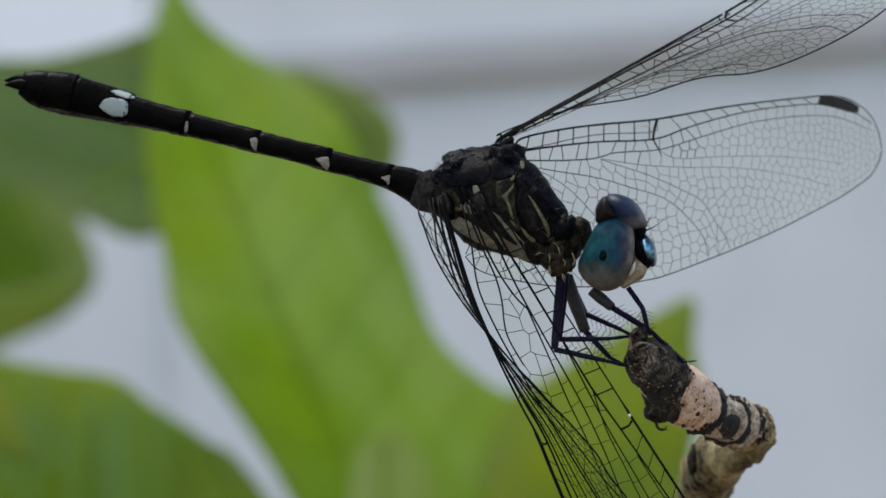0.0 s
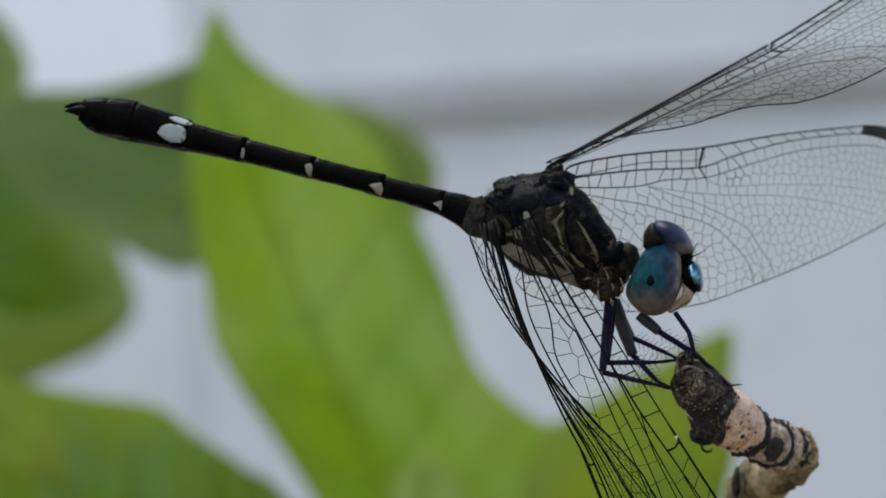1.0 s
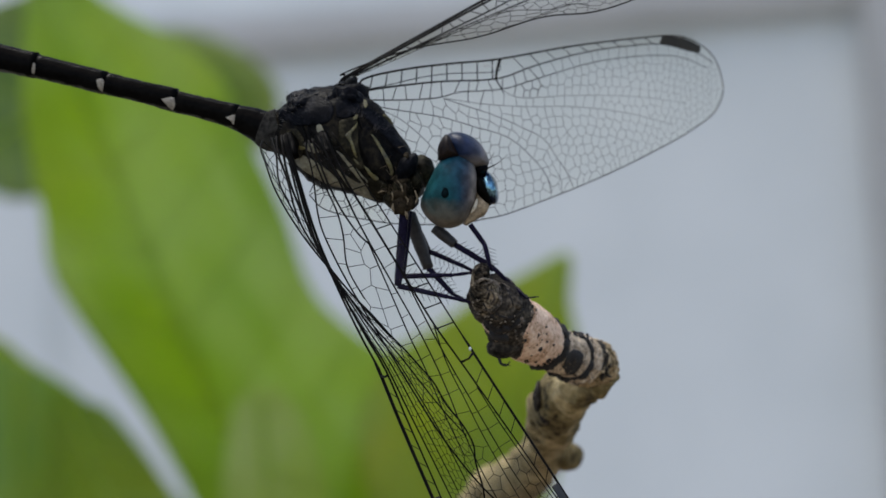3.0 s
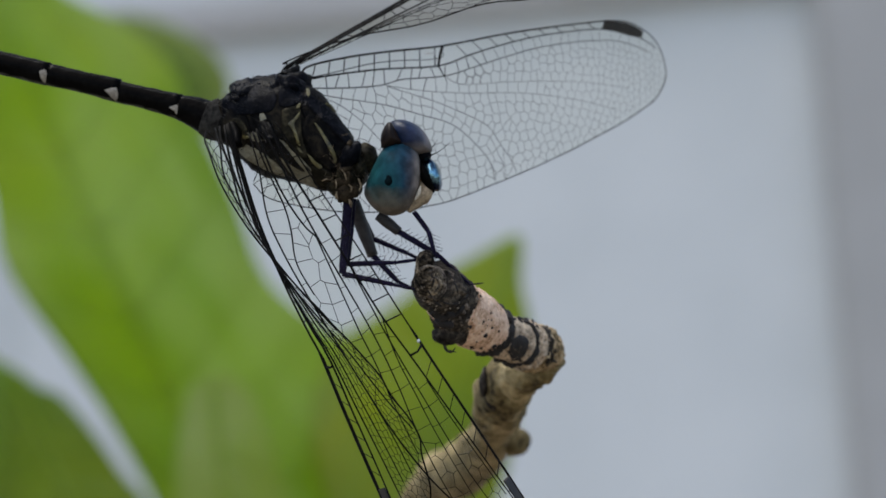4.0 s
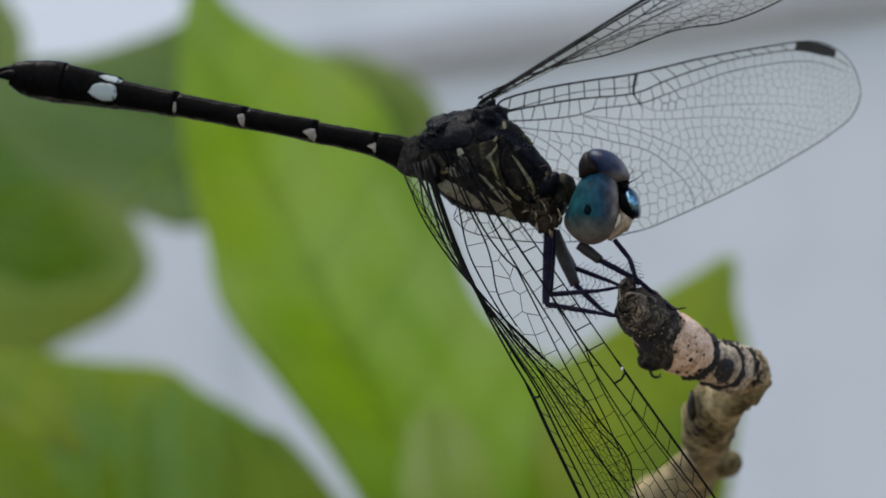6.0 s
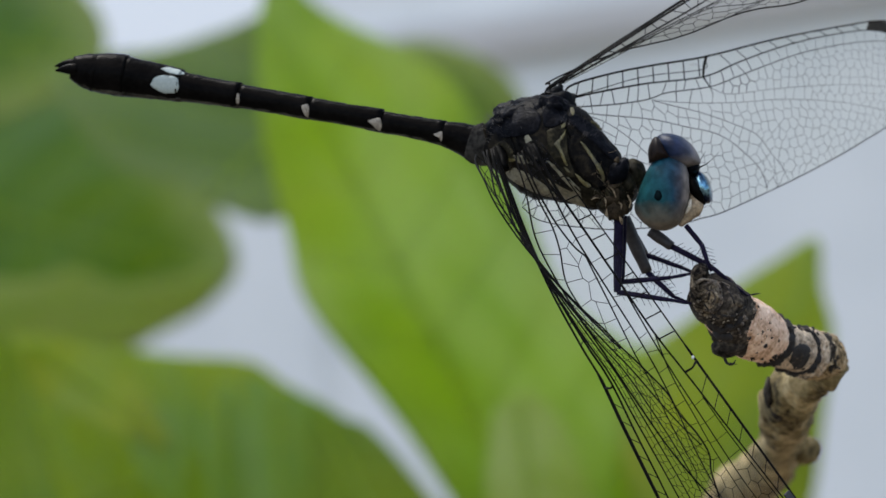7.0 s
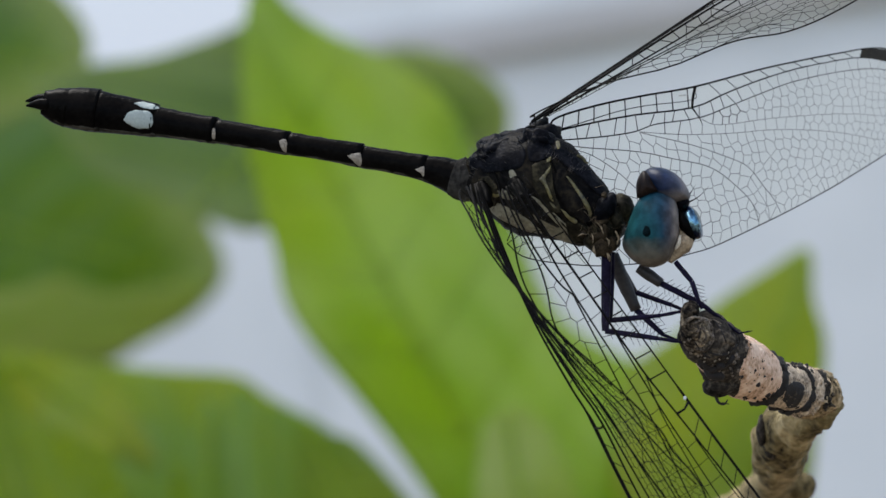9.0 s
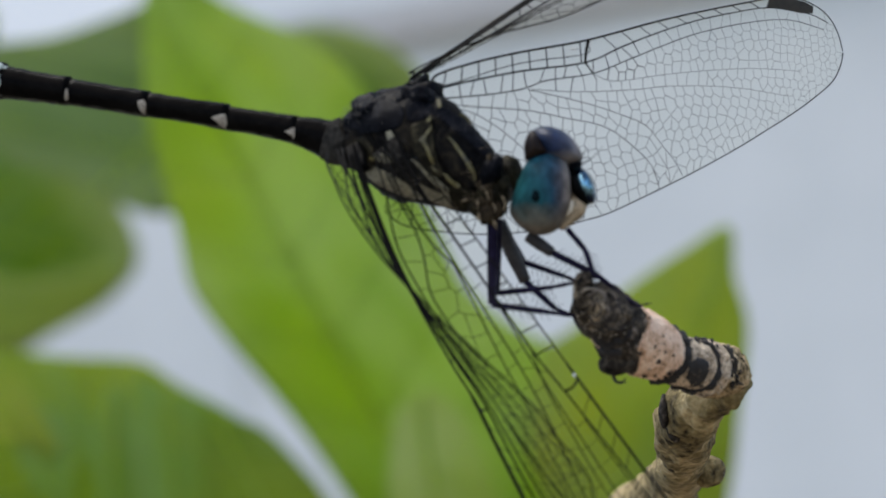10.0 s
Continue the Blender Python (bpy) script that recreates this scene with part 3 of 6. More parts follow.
    lower = [(-0.1121, 0.6203, -0.0104), (-0.0984, 0.6203, -0.0069), (-0.0828, 0.6162, -0.0093), (-0.0709, 0.6162, -0.0123), (-0.0617, 0.6142, -0.0144), (-0.0567, 0.6142, -0.0186),
             (-0.0504, 0.6142, -0.0232), (-0.0449, 0.6162, -0.0292), (-0.0393, 0.6203, -0.0370), (-0.0400, 0.6305, -0.0530), (-0.0636, 0.6366, -0.0640), (-0.0960, 0.6406, -0.0553), (-0.1151, 0.6325, -0.0319)]
    leaf("leaf", lower, ((-0.1112, 0.6156, -0.0349), (-0.0515, 0.6156, -0.0243)), LEAF_MID, shrub)
    behind = [(-0.0517, 0.8916, 0.0330), (-0.0409, 0.8916, 0.0356), (-0.0291, 0.8916, 0.0308), (-0.0225, 0.8916, 0.0225), (-0.0258, 0.8916, 0.0136), (-0.0363, 0.8916, 0.0099), (-0.0477, 0.8916, 0.0179)]
    leaf("leaf", behind, ((-0.0506, 0.8916, 0.0266), (-0.0239, 0.8916, 0.0196)), LEAF_DARK, shrub, 0.002, side_ribs=2)
    corner = [(-0.1482, 0.9520, 0.0680), (-0.1213, 0.9520, 0.0703), (-0.1064, 0.9520, 0.0582), (-0.1009, 0.9520, 0.0475), (-0.1050, 0.9520, 0.0389), (-0.1148, 0.9520, 0.0355), (-0.1311, 0.9520, 0.0338), (-0.1512, 0.9520, 0.0466)]
    leaf("leaf", corner, ((-0.1477, 0.9506, 0.0548), (-0.1023, 0.9506, 0.0427)), LEAF_DARK, shrub, 0.002, side_ribs=3)
    # blades added over the lower and broad leaves, coloured as shade and sky sheen
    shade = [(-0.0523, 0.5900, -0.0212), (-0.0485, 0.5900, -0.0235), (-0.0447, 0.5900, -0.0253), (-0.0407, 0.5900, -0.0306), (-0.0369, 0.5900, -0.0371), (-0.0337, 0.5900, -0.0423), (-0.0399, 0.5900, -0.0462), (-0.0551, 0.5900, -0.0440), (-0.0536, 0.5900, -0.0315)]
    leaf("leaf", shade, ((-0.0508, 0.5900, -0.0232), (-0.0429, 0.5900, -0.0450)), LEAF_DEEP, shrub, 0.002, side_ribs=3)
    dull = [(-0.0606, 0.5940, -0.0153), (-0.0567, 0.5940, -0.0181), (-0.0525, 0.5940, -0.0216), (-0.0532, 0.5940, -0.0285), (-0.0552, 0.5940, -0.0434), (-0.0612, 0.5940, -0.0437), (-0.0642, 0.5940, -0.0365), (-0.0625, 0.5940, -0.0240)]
    leaf("leaf", dull, ((-0.0567, 0.5940, -0.0184), (-0.0595, 0.5940, -0.0428)), LEAF_BLUE_SHEEN, shrub, 0.002, side_ribs=3)
    # added blade in place of the pale sheen band on the broad leaf
    pale = [(-0.0267, 0.5860, -0.0265), (-0.0242, 0.5860, -0.0241), (-0.0206, 0.5860, -0.0241), (-0.0176, 0.5860, -0.0279), (-0.0152, 0.5860, -0.0354), (-0.0146, 0.5860, -0.0449), (-0.0190, 0.5860, -0.0510), (-0.0291, 0.5860, -0.0495), (-0.0291, 0.5860, -0.0365)]
    leaf("leaf", pale, ((-0.0231, 0.5860, -0.0247), (-0.0229, 0.5860, -0.0501)), LEAF_PALE_SHEEN, shrub, 0.002, side_ribs=3)
    # bluish blades that paint sky sheen on the lower leaf, a blade beside it, and the pale low lobe of the far leaf
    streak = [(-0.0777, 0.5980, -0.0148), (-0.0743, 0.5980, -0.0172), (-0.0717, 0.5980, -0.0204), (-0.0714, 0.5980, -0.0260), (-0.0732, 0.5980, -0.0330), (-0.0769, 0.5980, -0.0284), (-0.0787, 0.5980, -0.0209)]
    leaf("leaf", streak, ((-0.0763, 0.5980, -0.0165), (-0.0742, 0.5980, -0.0320)), LEAF_BLUE_SHEEN, shrub, 0.002, 70, side_ribs=2)
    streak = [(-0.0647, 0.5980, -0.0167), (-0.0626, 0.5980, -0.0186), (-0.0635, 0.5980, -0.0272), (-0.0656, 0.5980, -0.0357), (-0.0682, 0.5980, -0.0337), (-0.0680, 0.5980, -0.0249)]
    leaf("leaf", streak, ((-0.0645, 0.5980, -0.0182), (-0.0670, 0.5980, -0.0347)), LEAF_BLUE_SHEEN, shrub, 0.002, 70, side_ribs=2)
    yellow = [(-0.0924, 0.5970, -0.0053), (-0.0849, 0.5970, -0.0073), (-0.0779, 0.5970, -0.0112), (-0.0749, 0.5970, -0.0167), (-0.0728, 0.5970, -0.0243), (-0.0768, 0.5970, -0.0226), (-0.0842, 0.5970, -0.0187), (-0.0903, 0.5970, -0.0144)]
    leaf("leaf", yellow, ((-0.0905, 0.5970, -0.0071), (-0.0744, 0.5970, -0.0227)), LEAF_OLIVE, shrub, 0.002, 70, side_ribs=2)
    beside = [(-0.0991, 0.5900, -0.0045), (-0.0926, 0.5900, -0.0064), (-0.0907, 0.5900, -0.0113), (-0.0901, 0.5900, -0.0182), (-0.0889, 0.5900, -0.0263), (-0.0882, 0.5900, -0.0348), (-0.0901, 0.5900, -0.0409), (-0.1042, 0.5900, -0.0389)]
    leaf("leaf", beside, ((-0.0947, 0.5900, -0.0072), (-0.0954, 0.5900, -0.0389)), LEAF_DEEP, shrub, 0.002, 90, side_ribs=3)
    lobe = [(-0.1614, 1.1900, 0.0069), (-0.1453, 1.1900, 0.0026), (-0.1348, 1.1900, 0.0039), (-0.1252, 1.1900, -0.0010), (-0.1138, 1.1900, -0.0021), (-0.1031, 1.1900, -0.0017), (-0.1033, 1.1900, -0.0064), (-0.1116, 1.1900, -0.0116), (-0.1228, 1.1900, -0.0151), (-0.1403, 1.1900, -0.0159), (-0.1646, 1.1900, -0.0142)]
    leaf("leaf", lobe, ((-0.1616, 1.1900, -0.0027), (-0.1052, 1.1900, -0.0052)), LEAF_SOFT, shrub, 0.003, 90, side_ribs=3)
    strand("stem", [(0.012, 0.700, -1.25), (0.006, 0.700, -0.8), (0.0, 0.694, -0.4), (-0.004, 0.686, -0.16), (-0.006, 0.680, -0.06)], 0.007, 0.0016, STEM, shrub, 40)
    strand("petiole", [(-0.005, 0.685, -0.14), (0.004, 0.650, -0.095), (0.010, 0.622, -0.064)], 0.0018, 0.0012, STEM, shrub)
    strand("petiole", [(-0.005, 0.686, -0.17), (-0.045, 0.660, -0.12), (-0.070, 0.632, -0.068)], 0.0018, 0.0012, STEM, shrub)
    strand("petiole", [(-0.005, 0.684, -0.11), (-0.19, 0.950, -0.16), (-0.235, 1.220, 0.0)], 0.0018, 0.0012, STEM, shrub)


build_shrub()

# ---------------------------------------------------------------- twig
TILT = pose(0, 0, 0, 0, 4.0, 0)


def loft(rows, seg, lump, freq, seed, n):
    """rows: centre (mm), radius. One smooth lumpy tube."""
    bm = bmesh.new()
    tube(bm, [r[0] for r in rows], [r[1] for r in rows], seg, 1.0, n, lump, freq, seed)
    bmesh.ops.recalc_face_normals(bm, faces=bm.faces)
    return bm


def build_twig():
    twig = tagged(empty("twig"), "broken dry twig with dark, pinkish and tan bark", "twig")
    twig.matrix_world = TILT
    rng = random.Random(3)
    # broken end: a narrow stub with a ring-shaped scar on a thicker dark piece
    stub = loft([((4.26, -5.70, -3.32), 0.26), ((4.29, -5.60, -3.44), 0.45), ((4.31, -5.30, -3.91), 0.54), ((4.37, -5.00, -4.42), 0.72), ((4.49, -4.50, -4.87), 0.86), ((4.80, -3.60, -5.34), 1.0)], 48, 0.08, 3.0, 3.0, 60)
    ends = loft([((4.70, -4.00, -4.95), 0.95), ((4.79, -3.80, -5.02), 1.30), ((4.93, -3.40, -5.17), 1.44), ((5.28, -2.70, -5.51), 1.42), ((5.58, -2.00, -5.80), 1.48), ((5.78, -1.60, -6.01), 1.52), ((5.93, -1.20, -6.15), 1.38)], 64, 0.10, 1.6, 7.0, 80)
    stub_skin, end_skin = BVHTree.FromBMesh(stub), BVHTree.FromBMesh(ends)
    part("stub", stub, STUB, twig, "rough grey broken stub")
    part("broken_end", ends, BARK, twig, "dark rough bark")

    def on(skins, p):
        hits = [h for h in (k.ray_cast(Vector((p[0], -60, p[2])), Vector((0, 1, 0)))[0] for k in skins) if h]
        return min(hits, key=lambda h: h.y) if hits else min((k.find_nearest(Vector(p))[0] for k in skins), key=lambda h: (h - Vector(p)).length)

    def crust(name, skins, pts, r, mat, owner, n, label=""):
        """A rough rope of bark that lies along a line on the skin."""
        row = [on(skins, q) for q in spline(pts, n)]
        bm = bmesh.new()
        tube(bm, row, [r * (0.35 if k in (0, len(row) - 1) else 1 + 0.9 * noise.noise(p * 2.3)) for k, p in enumerate(row)], 8, 1.0, 0, r * 0.5, 5.0)
        part(name, bm, mat, owner, label)

    def flakes(name, skins, pts, spread, size, mat, owner, count):
        row = spline(pts, 40)
        for k in range(count):
            p = Vector(rng.choice(list(row))) + Vector((rng.gauss(0, spread), 0, rng.gauss(0, spread)))
            bm = bmesh.new()
            blob(bm, on(skins, p), (size * rng.uniform(0.6, 1.6), size * 0.8, size * rng.uniform(0.4, 1.0)), 9, 6, size * 0.5, 5.0, (0, rng.uniform(0, 180), 0))
            part(name, bm, mat, owner)
    both = (stub_skin, end_skin)
    crust("scar_ring", both, [(4.41, -6.00, -4.34), (5.05, -6.00, -4.17), (5.34, -6.00, -4.75), (5.29, -6.00, -5.38), (4.86, -6.00, -5.81), (4.36, -6.00, -5.66)], 0.10, GREY_WOOD, twig, 30, "grey ring-shaped scar")
    crust("scar_ring", both, [(4.46, -6.00, -4.85), (4.84, -6.00, -4.67), (5.01, -6.00, -5.12), (4.75, -6.00, -5.49)], 0.07, GREY_WOOD, twig, 20)
    # black crust painted in as the shadow under the stub's lip
    crust("lip_shadow", (end_skin,), [(4.48, -4.00, -6.34), (4.97, -4.00, -6.73), (5.60, -4.00, -6.95), (6.05, -4.00, -6.71), (6.46, -3.00, -6.30)], 0.13, SPECK, twig, 30, "black split in the bark")
    flakes("bark_flake", both, [(5.10, -4.00, -6.61), (5.78, -4.00, -7.14), (6.50, -3.00, -6.81), (6.92, -3.00, -5.87)], 0.18, 0.14, GREY_WOOD, twig, 16)
    flakes("bark_flake", both, [(5.61, -5.00, -4.52), (6.28, -4.00, -4.88), (6.86, -3.00, -5.61)], 0.30, 0.09, GREY_WOOD, twig, 10)
    for line in ([(5.50, -5.00, -4.26), (5.85, -5.00, -4.85), (6.09, -4.00, -5.57)], [(5.06, -5.00, -5.96), (5.55, -5.00, -6.17), (6.14, -4.00, -6.14), (6.66, -4.00, -5.72)], [(4.38, -6.00, -5.35), (4.74, -5.00, -5.95), (5.17, -5.00, -6.34)], [(6.28, -5.00, -4.55), (6.55, -4.00, -5.08), (6.73, -4.00, -5.59)], [(4.60, -6.00, -4.47), (4.71, -6.00, -4.92), (4.57, -6.00, -5.29)]):
        crust("crack", both, line, 0.055, SPECK, twig, 16)
    flakes("bark_flake", both, [(4.53, -6.00, -4.47), (4.89, -6.00, -5.11), (4.99, -5.00, -5.96)], 0.22, 0.10, STUB, twig, 14)
    crust("scar_rim", both, [(3.93, -6.00, -4.37), (4.32, -6.00, -4.03), (4.80, -6.00, -4.10), (5.14, -6.00, -4.52), (5.25, -6.00, -5.08), (4.99, -6.00, -5.61), (4.43, -6.00, -5.81)], 0.075, RIM, twig, 44, "pale rim of the ring-shaped scar")
    crust("scar_rim", both, [(3.86, -6.00, -3.69), (4.00, -6.00, -3.36), (4.31, -6.00, -3.33), (4.54, -6.00, -3.59), (4.45, -6.00, -3.89)], 0.045, STUB, twig, 28)
    crust("scar_rim", both, [(4.69, -5.00, -4.01), (5.04, -5.00, -4.28), (5.47, -5.00, -4.26), (5.88, -5.00, -4.53)], 0.05, RIM, twig, 24)
    # thicker black crust that deepens this painted shadow along the split
    crust("split", both, [(4.62, -4.00, -6.57), (4.97, -4.00, -6.82), (5.40, -4.00, -6.88), (5.78, -4.00, -6.66)], 0.20, SPECK, twig, 24, "black split under the broken end")
    flakes("bark_flake", both, [(3.95, -5.00, -4.88), (4.23, -5.00, -6.12), (4.88, -5.00, -6.42), (5.75, -5.00, -6.24), (6.40, -5.00, -5.68)], 0.22, 0.09, RIM, twig, 16)
    bm = bmesh.new()
    blob(bm, (5.85, -3.40, -5.05), (0.95, 0.9, 0.55), 30, 22, 0.14, 2.2, (0, 38, 0))
    part("shoulder", bm, BARK, twig, "dark bark shoulder below the stub")
    # black lump that stands for the shaded gap above the bud
    bm = bmesh.new()
    blob(bm, (5.29, -2.50, -7.23), (0.60, 0.5, 0.34), 26, 18, 0.12, 2.4, (0, 26, 0))
    part("hollow", bm, SPECK, twig, "black hollow above the bud")
    bm = bmesh.new()
    blob(bm, (5.53, -0.90, -7.87), (0.95, 0.9, 0.66), 30, 22, 0.12, 1.8, (0, -8, 0))
    blob(bm, (6.05, -0.90, -7.70), (0.62, 0.8, 0.70), 26, 18, 0.14, 1.8, (0, 10, 0))
    blob(bm, (5.07, -1.00, -7.31), (0.46, 0.7, 0.40), 20, 14, 0.12, 2.4, (0, 30, 0))
    blob(bm, (5.05, -1.30, -7.11), (0.55, 0.7, 0.45), 20, 14, 0.12, 2.4, (0, 30, 0))
    part("bud", bm, BARK, twig, "dark knobbly bud")
    bm = bmesh.new()
    tube(bm, [(5.29, -0.80, -8.46), (5.42, -1.00, -8.84), (5.72, -1.00, -8.95), (5.93, -1.00, -8.72)], [0.10, 0.08, 0.06, 0.03], 6, 1.0, 12)
    tube(bm, [(5.60, -1.00, -8.88), (5.97, -1.20, -8.97)], [0.05, 0.02], 5)
    part("tendril", bm, SPECK, twig)
    # pinkish middle piece
    bm = loft([((5.54, -2.00, -5.89), 1.38), ((5.80, -1.40, -6.17), 1.52), ((6.33, 0.00, -6.74), 1.66), ((6.81, 1.00, -7.08), 1.70), ((7.36, 2.20, -7.43), 1.60), ((7.95, 3.30, -7.81), 1.36)], 40, 0.07, 1.3, 5.0, 30)
    pink = BVHTree.FromBMesh(bm)
    bark = part("bark", bm, PINK, twig, "smooth pinkish bark with black specks")
    for c, r in (((7.55, 1.00, -7.26), 0.10), ((7.96, 1.00, -6.82), 0.08), ((7.65, 1.00, -8.05), 0.15), ((8.03, 1.00, -7.64), 0.09), ((8.42, 1.00, -7.85), 0.10), ((8.00, 1.00, -7.20), 0.07), ((7.15, 1.00, -8.42), 0.07), ((8.14, 1.00, -8.71), 0.20), ((8.42, 1.00, -8.70), 0.14), ((6.78, 1.00, -7.51), 0.12), ((6.70, 1.00, -6.97), 0.10), ((6.99, 1.00, -6.46), 0.09), ((7.38, 1.00, -5.83), 0.08), ((7.45, 1.00, -7.81), 0.06), ((7.75, 1.00, -7.52), 0.05), ((7.00, 1.00, -7.94), 0.06)):
        hit = pink.ray_cast(Vector((c[0], -60, c[2])), Vector((0, 1, 0)))[0]
        if hit:
            bm = bmesh.new()
            r *= 0.95
            blob(bm, hit, (r * rng.uniform(0.8, 1.3), r * 0.7, r * rng.uniform(0.7, 1.2)), 10, 7, r * 0.4, 6.0)
            part("speck", bm, SPECK, bark)
    decal("bark_patch", pink, [(6.99, -1.00, -5.46), (6.77, -1.00, -6.28), (6.61, -1.00, -7.17), (6.61, -1.00, -7.97), (6.37, -1.00, -8.60), (5.99, -1.00, -8.46), (5.56, -1.00, -8.03), (5.42, -1.00, -7.26), (5.77, -1.00, -6.50), (6.34, -1.00, -5.88)], BARK, bark, 0.06, "dark bark over the pinkish piece", rough=0.12)
    # dark scaly collar
    bm = loft([((7.76, 2.80, -7.66), 1.28), ((7.90, 3.15, -7.76), 1.52), ((8.08, 3.52, -7.86), 1.50), ((8.19, 3.78, -7.95), 1.12)], 56, 0.30, 2.8, 1.0, 8)
    collar = BVHTree.FromBMesh(bm)
    part("collar", bm, SPECK, twig, "dark scaly collar")
    flakes("scale", (collar,), [(8.00, 2.00, -6.31), (8.56, 2.00, -6.78), (8.99, 2.00, -7.44)], 0.12, 0.22, SPECK, twig, 14)
    flakes("scale", (pink,), [(6.47, 0.00, -8.66), (7.46, 0.00, -8.95), (8.32, 0.00, -8.85)], 0.08, 0.10, BARK, twig, 12)
    flakes("scale", (pink,), [(6.97, -1.00, -5.26), (6.65, -1.00, -6.05), (6.39, -1.00, -7.16), (6.22, -1.00, -8.12)], 0.16, 0.13, BARK, twig, 34)
    flakes("scale", (pink,), [(7.38, -1.00, -6.24), (7.50, -1.00, -7.20), (7.31, -1.00, -8.15)], 0.5, 0.045, SPECK, twig, 14)
    # ringed node
    bm = loft([((7.98, 3.60, -7.82), 1.20), ((8.39, 4.90, -8.10), 1.24), ((8.70, 5.60, -8.27), 1.30), ((9.21, 6.60, -8.49), 1.30), ((9.72, 7.60, -8.71), 1.40), ((10.04, 8.30, -8.84), 1.46), ((10.23, 8.70, -8.93), 1.36)], 48, 0.10, 1.9, 8.0, 36)
    ringed = BVHTree.FromBMesh(bm)
    node = part("node", bm, NODE, twig, "ringed grey and cream twig node")
    bm = loft([((10.20, 8.60, -8.90), 1.30), ((10.45, 9.20, -8.98), 1.40), ((10.94, 10.40, -9.10), 1.30), ((11.40, 11.60, -9.30), 1.02), ((11.83, 12.80, -9.50), 0.66), ((12.03, 13.20, -9.63), 0.3)], 48, 0.26, 1.5, 4.0, 40)
    knob = BVHTree.FromBMesh(bm)
    part("knuckle", bm, TAN, twig, "pale tan knuckle of the twig")
    pair = (ringed, knob)
    decal("hollow", ringed, [(9.39, 4.00, -8.28), (9.74, 4.00, -8.18), (10.16, 4.00, -8.43), (10.19, 4.00, -8.90), (9.97, 4.00, -9.32), (9.63, 4.00, -9.64), (9.17, 4.00, -9.52), (9.05, 4.00, -8.94)], SPECK, node, 0.03, "dark sunken scar", rough=0.12)
    flakes("bark_flake", (ringed,), [(9.24, 4.00, -8.20), (9.81, 4.00, -8.06), (10.29, 4.00, -8.41), (10.30, 4.00, -9.04), (10.01, 4.00, -9.52)], 0.07, 0.10, NODE, node, 18)
    flakes("bark_flake", (ringed,), [(9.46, 4.00, -8.60), (9.65, 4.00, -9.30)], 0.14, 0.09, BARK, node, 10)
    crust("groove", pair, [(9.96, 6.00, -7.46), (10.38, 6.00, -7.68), (10.66, 6.00, -8.17), (10.73, 6.00, -8.81), (10.50, 6.00, -9.42), (10.03, 6.00, -9.80), (9.39, 6.00, -9.90), (8.65, 6.00, -9.72), (8.29, 6.00, -9.51)], 0.19, SPECK, node, 60, "dark ring")
    crust("rim", pair, [(10.45, 6.00, -7.65), (10.85, 6.00, -8.12), (10.99, 6.00, -8.76), (10.75, 6.00, -9.50), (10.26, 6.00, -10.03), (9.56, 6.00, -10.17)], 0.16, NODE, node, 44, "pale raised rim")
    flakes("bark_flake", pair, [(8.56, 6.00, -9.72), (9.17, 6.00, -9.89), (9.90, 6.00, -9.82)], 0.08, 0.10, SPECK, node, 12)
    decal("bark_patch", knob, [(10.41, 9.00, -7.27), (10.91, 9.00, -7.38), (11.38, 9.00, -7.79), (11.65, 9.00, -8.39), (11.73, 9.00, -9.09), (11.45, 9.00, -9.45), (11.29, 9.00, -8.93), (11.09, 9.00, -8.28), (10.75, 9.00, -7.81)], BARK, twig, 0.05, "dark bark along the knuckle", rough=0.16)
    flakes("bark_flake", pair, [(9.05, 7.00, -7.13), (9.61, 7.00, -7.29), (10.25, 7.00, -7.22), (10.98, 7.00, -7.53)], 0.10, 0.14, SPECK, twig, 22)
    flakes("bark_flake", (knob,), [(11.30, 10.00, -8.26), (11.57, 10.00, -8.91), (11.71, 10.00, -9.56), (11.41, 10.00, -10.18)], 0.16, 0.15, BARK, twig, 18)
    flakes("bark_flake", (knob, ringed), [(11.17, 9.00, -8.09), (11.30, 9.00, -8.87), (10.97, 9.00, -9.80), (10.17, 9.00, -10.37)], 0.10, 0.12, NODE, twig, 14)
    flakes("bark_flake", (ringed,), [(8.82, 5.00, -8.13), (8.89, 5.00, -8.89), (8.60, 5.00, -8.56)], 0.12, 0.08, SPECK, node, 12)
    part("lower_stem", loft([((11.48, 12.00, -9.92), 0.95), ((10.02, 16.00, -10.73), 1.4), ((8.97, 20.00, -11.76), 1.6), ((8.77, 27.00, -13.14), 1.46), ((8.71, 38.00, -14.36), 1.2), ((8.50, 52.00, -16.16), 1.45), ((7.41, 70.00, -18.31), 1.7), ((5.04, 92.00, -21.65), 1.9), ((2.0, 98.0, -35.5), 2.5), ((1.0, 104.0, -80.0), 2.7), ((1.0, 110.0, -140.0), 3.0), ((2.0, 118.0, -260.0), 3.8), ((-4.0, 126.0, -480.0), 5.0), ((-2.0, 132.0, -820.0), 6.5), ((0.0, 138.0, -1250.0), 8.0)], 36, 0.36, 0.95, 11.0, 200), STEMBARK, twig, "rough greenish tan stem")
    bm = bmesh.new()
    blob(bm, (7.84, 17.60, -11.17), (0.30, 0.4, 0.95), 20, 14, 0.16, 1.8, (0, 6, 0))
    blob(bm, (8.15, 18.40, -12.32), (0.28, 0.4, 0.75), 20, 14, 0.16, 1.8, (0, -18, 0))
    part("bark_flake", bm, BARK, twig, "dark loose bark flake")
    bm = bmesh.new()
    blob(bm, (10.21, 46.00, -15.81), (0.95, 0.8, 0.95), 22, 16, 0.2, 1.2)
